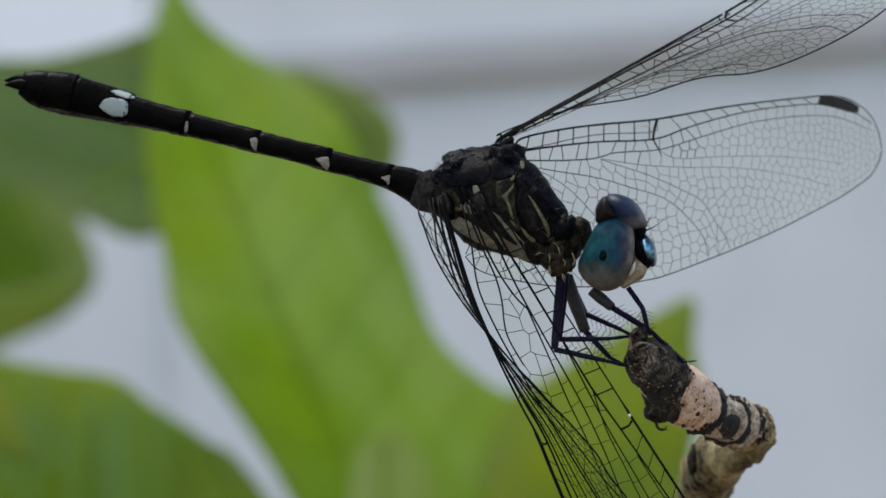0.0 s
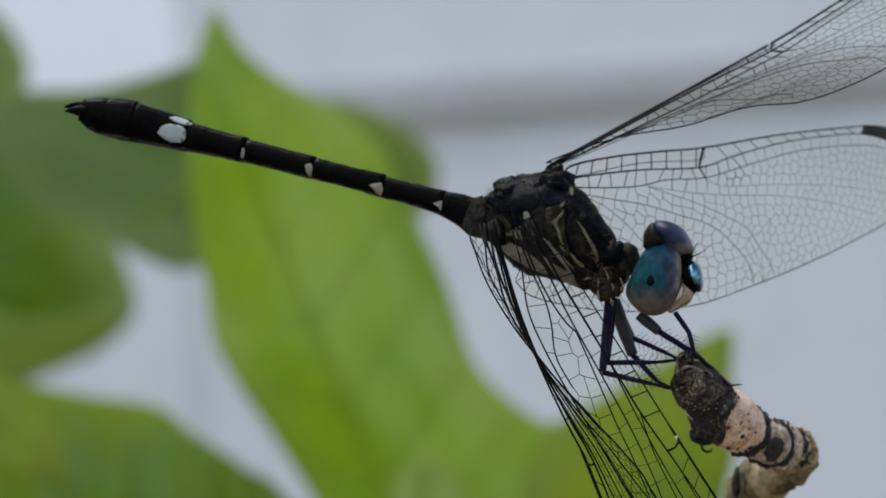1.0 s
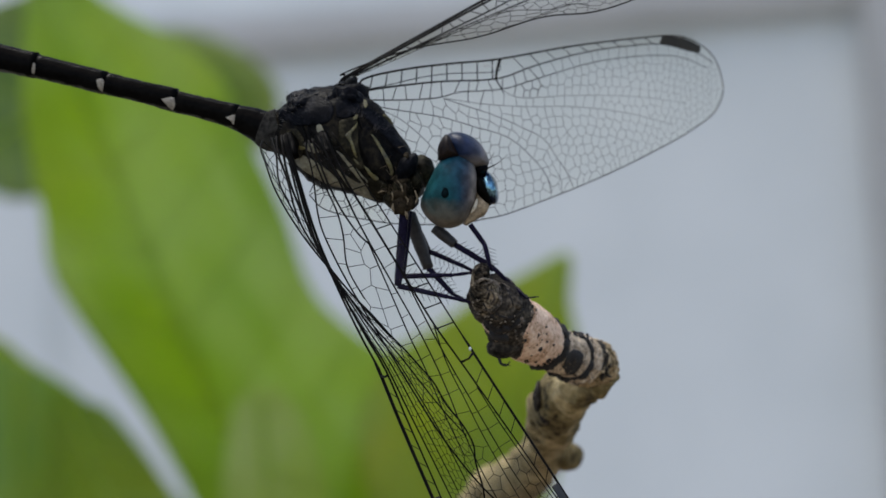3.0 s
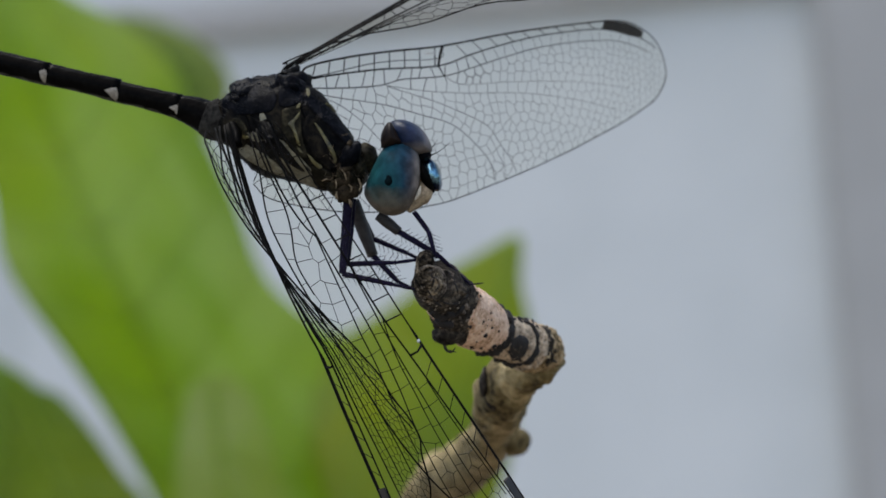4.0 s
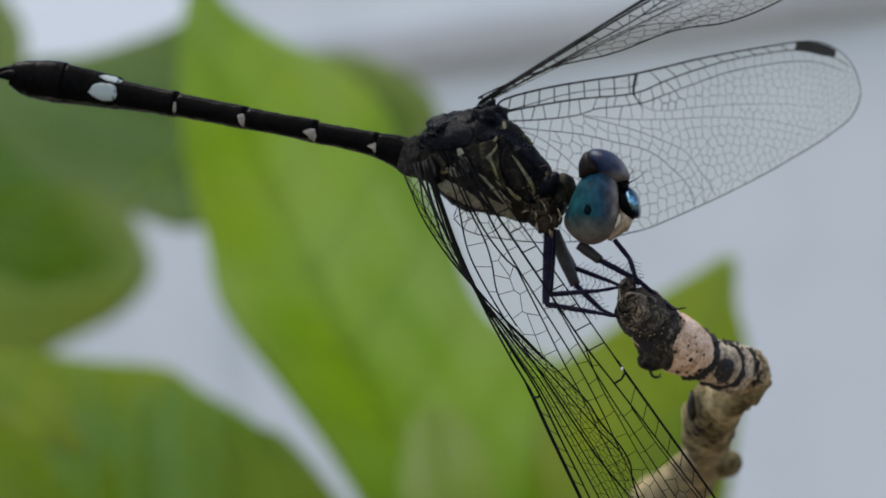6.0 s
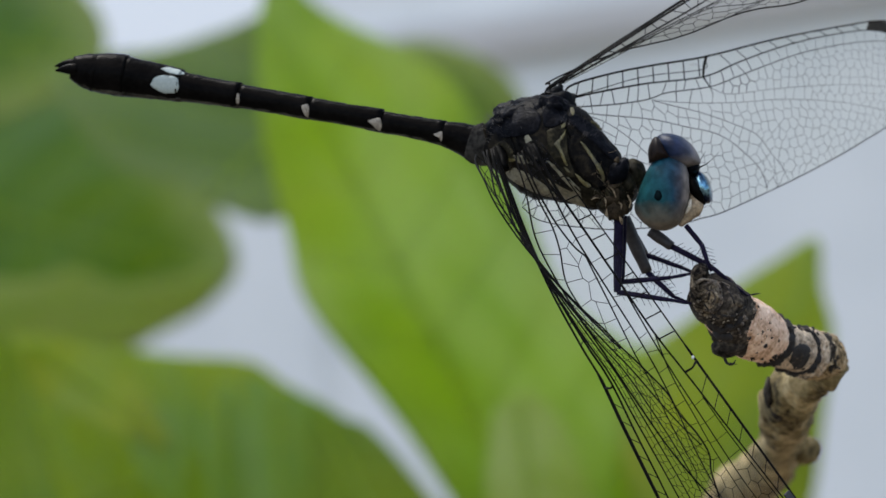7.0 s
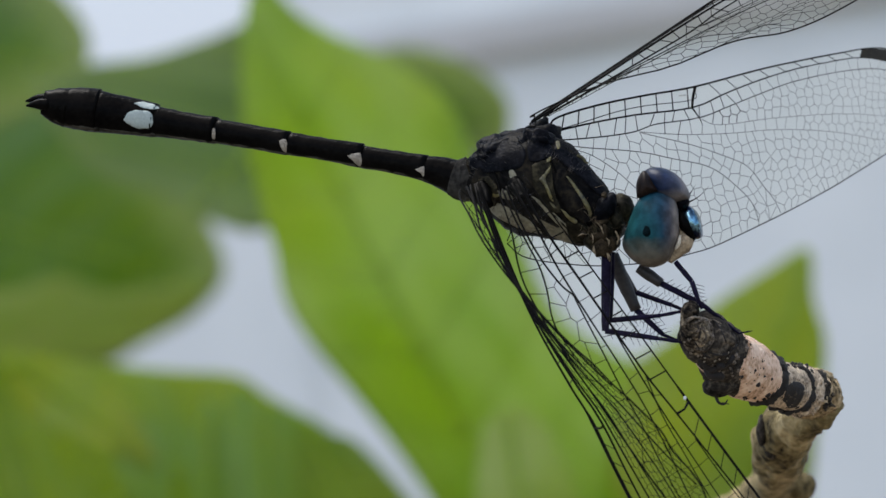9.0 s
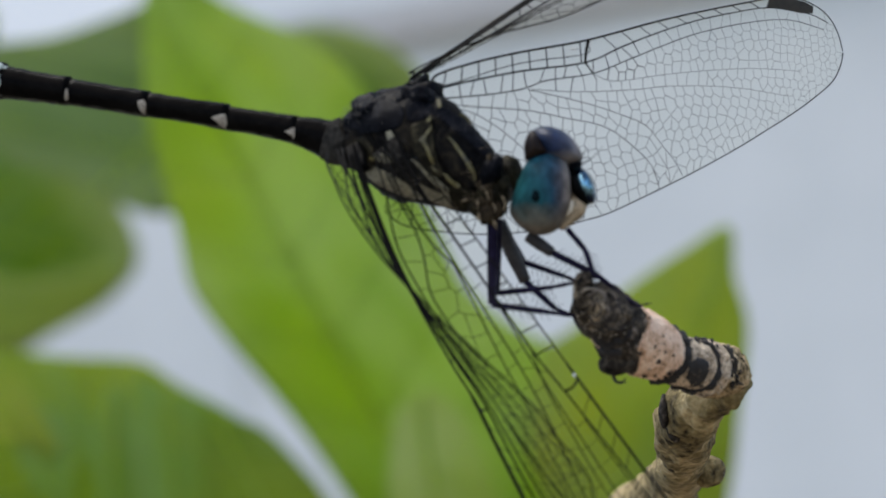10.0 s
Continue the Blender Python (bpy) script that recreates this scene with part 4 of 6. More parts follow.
    part("knot", bm, STEMBARK, twig, "blunt brown knot on the stem")
    bm = bmesh.new()
    blob(bm, (9.54, 24.00, -12.88), (0.85, 0.5, 0.22), 20, 14, 0.10, 1.6, (0, -30, 0))
    part("bark_flake", bm, BARK, twig, "dark loose bark flake")


build_twig()

# ---------------------------------------------------------------- wings
# one wing's plan: (share of the span, mm towards the trailing edge)
EDGE_FRONT = [(-0.169, 5.63), (-0.121, 3.65), (-0.056, 1.61), (-0.005, -0.30), (0.024, -0.92), (0.137, -1.41), (0.250, -1.68), (0.387, -1.91), (0.556, -2.50), (0.669, -2.80),
              (0.782, -3.03), (0.847, -3.13), (0.903, -2.99), (0.952, -2.40), (0.979, -1.74), (0.995, -0.89), (1.002, 0.07)]
EDGE_BACK = [(-0.169, 5.76), (-0.121, 6.55), (-0.024, 7.17), (0.073, 7.53), (0.218, 7.60), (0.298, 7.37), (0.379, 7.04), (0.540, 5.89), (0.702, 4.57), (0.782, 3.82),
             (0.863, 2.99), (0.927, 2.20), (0.968, 1.58), (0.992, 0.82), (1.002, 0.16)]
VEINS = [
    ([(0.000, -0.16), (0.081, -0.49), (0.169, -0.89), (0.250, -1.09), (0.373, -1.18), (0.385, -1.81)], 0.032),
    ([(0.000, -0.10), (0.081, -0.36), (0.218, -0.63), (0.366, -0.72), (0.460, -1.35), (0.556, -1.91), (0.653, -2.34), (0.750, -2.57), (0.834, -2.63), (0.927, -2.11), (0.973, -1.51)], 0.062),
    ([(0.005, 0.30), (0.121, 0.36), (0.202, 0.30), (0.237, 0.16), (0.273, -0.03), (0.382, -0.13), (0.460, -0.59), (0.556, -1.18), (0.653, -1.68), (0.782, -1.97), (0.879, -1.88), (0.960, -1.18)], 0.043),
    ([(0.384, -0.10), (0.435, 0.36), (0.556, 0.30), (0.669, 0.33), (0.782, 0.49), (0.895, 0.89)], 0.020),
    ([(0.229, 0.30), (0.339, 0.69), (0.460, 0.89), (0.556, 0.92), (0.653, 1.12), (0.750, 1.51), (0.847, 2.11)], 0.022),
    ([(0.234, 0.36), (0.339, 1.18), (0.419, 2.04), (0.492, 2.93), (0.532, 4.31), (0.556, 5.63)], 0.026),
    ([(0.016, 0.49), (0.089, 0.86), (0.210, 1.38), (0.298, 2.04), (0.379, 2.60), (0.435, 3.42), (0.476, 4.57), (0.495, 5.96)], 0.030),
    ([(0.032, 0.69), (0.089, 1.22), (0.137, 2.27), (0.202, 3.59), (0.266, 5.23), (0.298, 6.55)], 0.022),
]
NODUS = 0.387


def clipped(poly, p, q, tag):
    """The convex polygon [(point, edge tag)] kept on p's side of the line midway between p and q."""
    mx, my, nx, ny = (p[0] + q[0]) / 2, (p[1] + q[1]) / 2, q[0] - p[0], q[1] - p[1]
    d = [(v[0] - mx) * nx + (v[1] - my) * ny for v, _ in poly]
    out = []
    for i in range(len(poly)):
        j = (i + 1) % len(poly)
        (a, ta), (b, _) = poly[i], poly[j]
        if d[i] <= 0:
            out.append((a, ta))
            if d[j] > 0:
                k = d[i] / (d[i] - d[j])
                out.append(((a[0] + (b[0] - a[0]) * k, a[1] + (b[1] - a[1]) * k), tag))
        elif d[j] <= 0:
            k = d[i] / (d[i] - d[j])
            out.append(((a[0] + (b[0] - a[0]) * k, a[1] + (b[1] - a[1]) * k), ta))
    return out


def build_wing(name, root, tip, chord, parent, rng, fore=False, width=1.0, thick=1.0, nodus=NODUS, sag=0.0, chord2=None, cell=1.0, lobe=1.0, net_thick=1.0, taper=0.0, own=None):
    """A net-veined wing: root, tip (mm) and the way to the trailing edge set its plane. own: a plan of its own along a bent leading edge."""
    root, tip = Vector(root), Vector(tip)
    e1 = tip - root
    span = e1.length
    e1.normalize()
    e2 = Vector(chord)
    e2 = (e2 - e1 * e2.dot(e1)).normalized()
    e3 = e1.cross(e2)
    chord_root, chord_tip = Vector(chord), Vector(chord2 or chord)
    power = math.log(nodus) / math.log(NODUS)
    table = own or dict(front=EDGE_FRONT, back=EDGE_BACK, veins=VEINS, radius=1, nodus=NODUS)
    if own:
        line = spline(own["spine"], 120)
        run = np.concatenate([[0.0], np.cumsum(np.linalg.norm(np.diff(line, axis=0), axis=1))])
        span = float(run[-1])

    def plan(p):
        s, c = p
        if own:
            return s * span, c
        s2 = s ** power if s > 0 else s
        w = width * (min(1.0, 0.62 + 0.8 * max(s, 0)) if fore and c > 0.5 else 1.0)
        if s < 0:
            s2 = s * lobe
            w = width * (0.62 if fore else 1.0)
        if taper and c > 0:
            w *= min(1.0, 1 - taper + 3.2 * taper * max(s, 0))
        return s2 * span, c * w

    def place(q, lift=0.0):
        s, c = q
        z = (own or {}).get("pleat", 0.22) * math.sin(2.1 * c) * max(0.0, 1 - s / span) + sag * (s / span) ** 2 + lift
        if own:
            at_s = Vector([float(np.interp(s, run, line[:, k])) for k in range(3)])
            a = chord_root.lerp(chord_tip, s / span).normalized()
            return at_s + a * c + a.cross(Vector((0, 0, -1))).normalized() * z
        if chord2:
            a = chord_root.lerp(chord_tip, s / span)
            a = (a - e1 * a.dot(e1)).normalized()
            return root + e1 * s + a * c + e1.cross(a) * z
        return root + e1 * s + e2 * c + e3 * z

    front, back = spline([plan(p) for p in table["front"]], 160), spline([plan(p) for p in table["back"]], 160)
    veins = [(spline([plan(p) for p in pts], 60), r) for pts, r in table["veins"]]

    def at(curve, s):
        if s < curve[0][0] or s > curve[-1][0]:
            return None
        return float(np.interp(s, curve[:, 0], curve[:, 1]))

    curves = [front] + [v for v, _ in veins] + [back]

    def strip(s, c):
        key = []
        for v, _ in veins:
            y = at(v, s)
            key.append(None if y is None else c > y)
        return key

    # seeds: rows of cells between neighbouring veins
    seeds, ladder = [], []
    grid = np.linspace(front[0][0] + 0.05, span - 0.1, 260)
    state = {}
    for s in grid:
        cuts = sorted((y, k) for k, y in ((k, at(cv, s)) for k, cv in enumerate(curves)) if y is not None)
        for (y0, a), (y1, b) in zip(cuts, cuts[1:]):
            gap = y1 - y0
            if gap < 0.12:
                continue
            u = s / span
            high = cell * (0.95 - 0.42 * max(0.0, u))
            if own and u > own["fine"][0]:
                high *= own["fine"][1]
            rows = max(1, round(gap / high))
            pitch = cell * (1.15 if a == 0 else 1.0) if rows == 1 else high * 1.05
            if rows == 1 and u > 0.45:
                pitch *= 0.85
            for i in range(rows):
                key = (a, b, i)
                last = state.get(key)
                if last is None:
                    state[key] = s - pitch * (0.5 + 0.5 * (i % 2) + rng.uniform(-0.1, 0.1))
                    last = state[key]
                if s - last >= pitch:
                    j = 0.06 if rows == 1 else 0.2
                    seeds.append((s + rng.uniform(-j, j) * pitch, y0 + gap * (i + 0.5 + (rng.uniform(-0.16, 0.16) if rows > 1 else 0)) / rows))
                    state[key] = s
                    ladder.append(a <= 1 and b <= 2)
    keys = [strip(*p) for p in seeds]
    arr = np.array(seeds)

    def inside(q, pad=0.0):
        a, b = at(front, q[0]), at(back, q[0])
        return a is not None and b is not None and a - pad <= q[1] <= b + pad

    def pulled(q):
        """The nearest place on a vein or an edge of the wing."""
        best, where = 9.0, q
        for cv in curves:
            d = np.hypot(cv[:, 0] - q[0], cv[:, 1] - q[1])
            k = int(d.argmin())
            if d[k] < best:
                best, where = d[k], (cv[k][0], cv[k][1])
        return where, best

    wing = empty(name, parent)
    net = bmesh.new()
    done = set()
    for i, p in enumerate(seeds):
        near = np.argsort(np.hypot(arr[:, 0] - p[0], arr[:, 1] - p[1]))[1:22]
        poly = [((p[0] + dx * 2, p[1] + dy * 2), -1) for dx, dy in ((-1, -1), (1, -1), (1, 1), (-1, 1))]
        for j in near:
            poly = clipped(poly, p, seeds[j], int(j))
        for k, (a, tag) in enumerate(poly):
            if tag < 0 or (min(i, tag), max(i, tag)) in done:
                continue
            done.add((min(i, tag), max(i, tag)))
            if ladder[i] and ladder[tag]:
                continue
            if any(x is not None and y is not None and x != y for x, y in zip(keys[i], keys[tag])):
                continue
            b = poly[(k + 1) % len(poly)][0]
            prev, nxt = poly[k - 1][1], poly[(k + 1) % len(poly)][1]
            ends = []
            for q, other in ((a, prev), (b, nxt)):
                same = other >= 0 and not any(x is not None and y is not None and x != y for x, y in zip(keys[i], keys[other]))
                if not same or not inside(q):
                    q, _ = pulled(q)
                ends.append(q)
            a, b = ends
            if not (inside(a, 0.1) and inside(b, 0.1)) or math.hypot(a[0] - b[0], a[1] - b[1]) < 0.05:
                continue
            u = a[0] / span
            r = (0.022 - 0.016 * u + (0.012 if (a[1] + b[1]) / 2 < 0.3 and u < 0.5 else 0)) * net_thick
            if own:
                r = (0.024 - 0.008 * u) * net_thick
            tube(net, [place(a), place(b)], [r, r], 4)
    # ladder of crossveins behind the front edge
    rungs = [(0.035 + 0.041 * k, 0.006) for k in range(9)] + [(NODUS + 0.05 + 0.045 * k, -0.012) for k in range(10)]
    if own:
        rungs = [(0.04 + 0.047 * k, 0.004) for k in range(int((own["nodus"] - 0.06) / 0.047))] + [(own["nodus"] + 0.045 + 0.04 * k, -0.010) for k in range(8)]
    radius = veins[table["radius"]][0]
    for u, slant in rungs:
        a, b = plan((u + slant, 0.0))[0], plan((u - slant, 0.0))[0]
        y0, y1 = at(front, a), at(radius, b)
        if y0 is not None and y1 is not None:
            r = (0.042 if u < table["nodus"] else 0.027) * net_thick
            tube(net, [place((a, y0)), place((b, y1))], [r, r], 4)
    net_ob = part("crossvein_net", net, VEIN, wing, "", False)
    tagged(net_ob, kind="stuff")
    # long veins, edge and nodus
    for v, r in veins:
        bm = bmesh.new()
        n = len(v)
        tube(bm, [place(q) for q in v[::2]], [thick * r * (1.5 - 1.0 * max(0.0, q[0] / span) ** 0.6 if own else 1 - 0.6 * max(0.0, q[0] / span)) for q in v[::2]], 5)
        part("vein", bm, VEIN, wing)
    bm = bmesh.new()
    lead = [q for q in front if q[0] > plan((0.0, 0.0))[0]][::2]
    if own:
        radii = [own["lead"] * (0.62 if q[0] / span < own["nodus"] - 0.03 else 1.0) * (1 - 0.45 * max(0.0, q[0] / span - 0.75)) for q in lead]
    else:
        radii = [thick * (0.060 - 0.034 * max(0.0, q[0] / span) ** 2) for q in lead]
    tube(bm, [place(q) for q in lead], radii, 6)
    part("costa", bm, VEIN, wing)
    bm = bmesh.new()
    tube(bm, [place(q) for q in back[::2]], [(0.048 if own else 0.034) * thick] * len(back[::2]), 5)
    if not own:
        tube(bm, [place(q) for q in front[:44:2]], [0.03 * thick] * 22, 5)
    part("trailing_edge", bm, VEIN, wing)
    bm = bmesh.new()
    k = thick * (1.0 if nodus == NODUS else 0.62)
    if own:
        cut = own["nodus"] * span
        depth = at(radius, cut)
        tube(bm, [place((cut, 0.0)), place((cut + 0.12, depth * 0.5)), place((cut + 0.05, depth))], [0.08, 0.055, 0.07], 6)
    else:
        tube(bm, [place(plan(q)) for q in ((0.390, -1.88), (0.376, -1.35), (0.366, -0.72))], [0.085 * k, 0.075 * k, 0.06 * k], 6)
        tube(bm, [place(plan(q)) for q in ((0.366, -0.72), (0.384, -0.10))], [0.055 * k, 0.035 * k], 5)
    part("nodus", bm, VEIN, wing)
    # white blob before the nodus, painted in for a glint
    if not own or own["fleck"]:
        bm = bmesh.new()
        fleck = place((own["nodus"] * span - 0.28, 0.06) if own else plan((0.353, -1.51) if nodus == NODUS else (0.381, -1.81)))
        blob(bm, fleck, (0.30, 0.05, 0.07) if nodus == NODUS and not own else (0.09, 0.09, 0.11), 12, 8, 0.03, 5.0)
        part("painted_glint", bm, GLINT, wing)
    # dark cell near the tip
    bm = bmesh.new()
    top = [plan(q) for q in ((0.835, -3.09), (0.863, -3.09), (0.892, -2.99), (0.919, -2.76), (0.940, -2.47))]
    low = [plan(q) for q in ((0.827, -2.67), (0.856, -2.53), (0.882, -2.37), (0.911, -2.17), (0.937, -2.11))]
    if own:
        top, low = [[(u * span, c) for u in (0.85, 0.87, 0.89, 0.91, 0.93)] for c in (0.05, 0.62)]
    for lift in (0.045, -0.045):
        vs = [bm.verts.new(place(q, lift)) for q in top + low[::-1]]
        bm.faces.new(vs)
    bmesh.ops.bridge_loops(bm, edges=list(bm.edges))
    bmesh.ops.recalc_face_normals(bm, faces=bm.faces)
    part("pterostigma", bm, STIGMA, wing, "", False)
    # clear skin
    bm = bmesh.new()
    cols = []
    for s in np.linspace(front[0][0] + 0.02, span - 0.02, 90):
        y0, y1 = at(front, s), at(back, s)
        cols.append([bm.verts.new(place((s, y0 + (y1 - y0) * k / 14))) for k in range(15)])
    for a, b in zip(cols, cols[1:]):
        for k in range(14):
            bm.faces.new((a[k], b[k], b[k + 1], a[k + 1]))
    part("membrane", bm, MEMBRANE, wing)
    return wing


# ---------------------------------------------------------------- dragonfly


def build_dragonfly():
    fly = tagged(empty("dragonfly"), "black dragonfly with blue eyes and clear wings perched on the twig", "dragonfly")
    fly.matrix_world = TILT
    rng = random.Random(5)
    # thorax
    bm = bmesh.new()
    rows = [((-7.34, -1.00, 4.55), 0.9), ((-6.73, -1.00, 4.45), 1.50), ((-5.92, -1.00, 4.35), 2.02), ((-4.63, -1.20, 4.09), 2.68), ((-3.12, -1.50, 3.58), 2.78), ((-1.80, -1.90, 2.71), 2.28), ((-0.51, -2.30, 1.77), 1.68), ((0.42, -2.60, 1.36), 1.1), ((0.90, -2.80, 1.26), 0.8)]
    tube(bm, [r[0] for r in rows], [r[1] for r in rows], 32, 0.92, 44, 0.16, 1.1, 2.0)
    bmesh.ops.recalc_face_normals(bm, faces=bm.faces)
    skin = BVHTree.FromBMesh(bm)
    part("thorax", bm, THORAX, fly, "black thorax with olive stripes")

    marks = [
        ("stripe", STRIPE, [(-1.83, -4.00, 4.12), (-1.67, -4.00, 4.02), (-1.14, -4.00, 3.20), (-0.71, -4.00, 2.42), (-0.59, -4.00, 1.89), (-0.74, -4.00, 1.83), (-0.87, -4.00, 2.30), (-1.24, -4.00, 3.01)]),
        ("stripe", STRIPE, [(-2.56, -4.00, 4.82), (-2.71, -4.00, 4.41), (-2.92, -4.00, 4.12), (-2.89, -4.00, 3.81), (-2.71, -4.00, 3.29), (-2.61, -4.00, 2.85), (-2.77, -4.00, 2.99), (-2.95, -4.00, 3.56), (-3.18, -4.00, 3.90), (-3.30, -4.00, 4.07), (-3.01, -4.00, 4.31)]),
        ("stripe", STRIPE, [(-1.16, -4.00, 5.21), (-0.89, -4.00, 5.06), (-0.42, -4.00, 4.65), (-0.13, -4.00, 4.36), (-0.34, -4.00, 4.45), (-0.81, -4.00, 4.85)]),
        ("stripe", STRIPE, [(-2.28, -4.00, 2.40), (-2.04, -4.00, 2.26), (-1.75, -4.00, 1.93), (-1.42, -4.00, 1.69), (-1.54, -4.00, 1.57), (-1.87, -4.00, 1.81)]),
        ("stripe", STRIPE, [(-2.81, -4.00, 2.81), (-2.63, -4.00, 2.68), (-2.47, -4.00, 2.43), (-2.65, -4.00, 2.52)]),
        ("stripe", STRIPE, [(-6.04, -4.00, 3.65), (-5.81, -4.00, 3.52), (-5.48, -4.00, 3.42), (-5.56, -4.00, 3.32), (-5.84, -4.00, 3.38)]),
        ("stripe", STRIPE, [(-2.27, -4.00, 5.98), (-2.13, -4.00, 5.97), (-2.05, -4.00, 5.71), (-2.19, -4.00, 5.57)]),
        ("stripe", STRIPE, [(-2.79, -4.00, 5.07), (-2.59, -4.00, 5.19), (-2.58, -4.00, 5.05), (-2.78, -4.00, 4.93)]),
        ("side_plate", BELLY, [(-4.21, -4.00, 3.36), (-3.73, -4.00, 3.20), (-3.09, -4.00, 2.72), (-2.44, -4.00, 1.96), (-1.78, -4.00, 1.26), (-1.39, -4.00, 0.74), (-1.78, -4.00, 0.52), (-2.53, -4.00, 0.77), (-3.14, -4.00, 1.24), (-3.69, -4.00, 2.09), (-4.01, -4.00, 2.73)]),
        ("side_plate", BELLY, [(-6.25, -4.00, 3.21), (-5.47, -4.00, 2.90), (-4.50, -4.00, 2.30), (-3.84, -4.00, 1.73), (-3.39, -4.00, 1.20), (-4.05, -4.00, 1.31), (-5.12, -4.00, 1.83), (-5.94, -4.00, 2.44)]),
        ("side_plate", BELLY, [(-5.60, -4.00, 3.65), (-5.05, -4.00, 3.60), (-4.51, -4.00, 3.38), (-4.84, -4.00, 3.10), (-5.38, -4.00, 3.26)]),
        ("side_plate", BLUISH, [(-5.41, -4.00, 5.83), (-4.90, -4.00, 5.94), (-4.55, -4.00, 5.67), (-4.71, -4.00, 5.12), (-5.22, -4.00, 5.04), (-5.50, -4.00, 5.37)]),
        ("wing_plate", BELLY, [(-4.80, -4.00, 4.76), (-4.62, -4.00, 4.68), (-4.47, -4.00, 4.30), (-4.58, -4.00, 4.00), (-4.78, -4.00, 4.20), (-4.88, -4.00, 4.52)]),
    ]
    plates = [
        (BLUISH, [(-2.28, -3.60, 5.81), (-1.48, -3.60, 5.32), (-0.26, -3.80, 4.17), (0.59, -4.00, 3.05), (0.14, -4.20, 2.77), (-0.81, -4.40, 3.71), (-1.82, -4.40, 4.72), (-2.40, -4.20, 5.26)]),
        (THORAX, [(-2.27, -4.40, 4.50), (-1.78, -4.40, 4.40), (-0.93, -4.60, 3.35), (-0.33, -4.60, 2.31), (-0.45, -4.60, 1.51), (-1.24, -4.60, 1.64), (-2.10, -4.60, 2.57), (-2.46, -4.60, 3.59)]),
        (OLIVE, [(-3.61, -4.40, 4.85), (-2.73, -4.40, 5.03), (-2.54, -4.50, 4.21), (-2.54, -4.60, 3.41), (-2.25, -4.60, 2.21), (-2.92, -4.60, 2.44), (-3.59, -4.50, 3.48)]),
        (THORAX, [(-5.31, -4.20, 4.55), (-4.59, -4.40, 4.12), (-3.85, -4.50, 3.32), (-3.00, -4.40, 2.20), (-2.38, -4.20, 1.41), (-3.43, -4.20, 1.99), (-4.73, -4.20, 3.20)]),
        (BLUISH, [(-6.57, -3.40, 5.39), (-5.79, -2.80, 6.09), (-4.69, -2.80, 6.25), (-3.93, -3.40, 5.75), (-4.18, -4.00, 4.83), (-5.24, -4.00, 4.67), (-6.24, -3.80, 4.68)]),
        (OLIVE, [(-6.58, -3.80, 4.34), (-5.95, -4.00, 4.41), (-5.57, -4.00, 3.70), (-5.76, -3.80, 2.85), (-6.35, -3.60, 3.26)]),
        (OLIVE, [(-2.05, -4.40, 1.70), (-1.20, -4.40, 1.45), (-0.50, -4.20, 0.90), (-0.91, -4.00, 0.37), (-1.82, -4.00, 0.69)]),
        (BLUISH, [(-3.76, -2.60, 6.18), (-2.83, -3.00, 6.05), (-2.40, -3.80, 5.45), (-2.88, -4.00, 5.11), (-3.72, -4.00, 5.11)]),
    ]
    for k, (mat, outline) in enumerate(plates):
        decal("plate", skin, outline, mat, fly, 0.07 + 0.015 * (k % 3))
    for name, mat, outline in marks:
        decal(name, skin, outline, mat, fly, 0.115 if mat is STRIPE else 0.05)
    # dark seams between the thorax plates
    for line in ([(-3.67, -4.00, 5.85), (-3.39, -4.00, 4.59), (-2.92, -4.00, 2.63), (-1.79, -4.00, 1.06)], [(-2.83, -4.00, 5.79), (-2.19, -4.00, 4.03), (-1.53, -4.00, 2.53), (-0.78, -4.00, 1.29)], [(-5.39, -4.00, 4.74), (-4.70, -4.00, 3.60), (-3.53, -4.00, 2.68), (-2.54, -4.00, 1.42)], [(-5.83, -4.00, 5.08), (-5.45, -4.00, 3.97), (-5.38, -4.00, 2.82)]):
        bm = bmesh.new()
        row = []
        for r in spline(line, 18):
            hit = skin.ray_cast(Vector((r[0], -60, r[2])), Vector((0, 1, 0)))[0]
            if hit:
                row.append(hit)
        if len(row) > 2:
            tube(bm, row, [0.07 + 0.03 * noise.noise(p * 3) for p in row], 6)
            part("seam", bm, BLACK, fly)
    # short hairs on the back and in front
    bm = bmesh.new()
    for k in range(420):
        p = Vector((rng.uniform(-6.5, 1.2), -8.0, rng.uniform(1.0, 7.5)))
        hit = skin.ray_cast(p, Vector((0, 1, 0)))
        if hit[0] is None:
            hit = skin.find_nearest(p)
        at_, nor = hit[0], hit[1]
        if nor.y < -0.75:
            continue
        d = (nor + Vector((rng.uniform(-0.5, 0.5), rng.uniform(-0.3, 0.3), rng.uniform(-0.3, 0.5)))).normalized()
        tube(bm, [at_, at_ + d * rng.uniform(0.25, 0.7)], [0.012, 0.004], 3)
    tagged(part("hair", bm, BROWN, fly), kind="stuff")
    bm = bmesh.new()
    for k in range(150):
        c = Vector((0.15, -4.40, 1.22)) + Vector((rng.gauss(0, 0.55), rng.uniform(-0.5, 0.6), rng.gauss(0, 0.75)))
        hit = skin.find_nearest(c)
        d = (hit[1] * 0.6 + Vector((rng.uniform(-0.3, 0.9), rng.uniform(-0.6, 0.2), rng.uniform(-0.9, 0.4)))).normalized()
        tube(bm, [hit[0], hit[0] + d * rng.uniform(0.5, 1.0)], [0.014, 0.004], 3)
    tagged(part("neck_hair", bm, COXA_PALE, fly), kind="stuff")
    bm = bmesh.new()
    for k in range(150):
        c = Vector((-6.64, -1.50, 6.09)) + Vector((rng.gauss(0, 0.75), rng.uniform(-1.6, 1.6), rng.gauss(0, 0.6)))
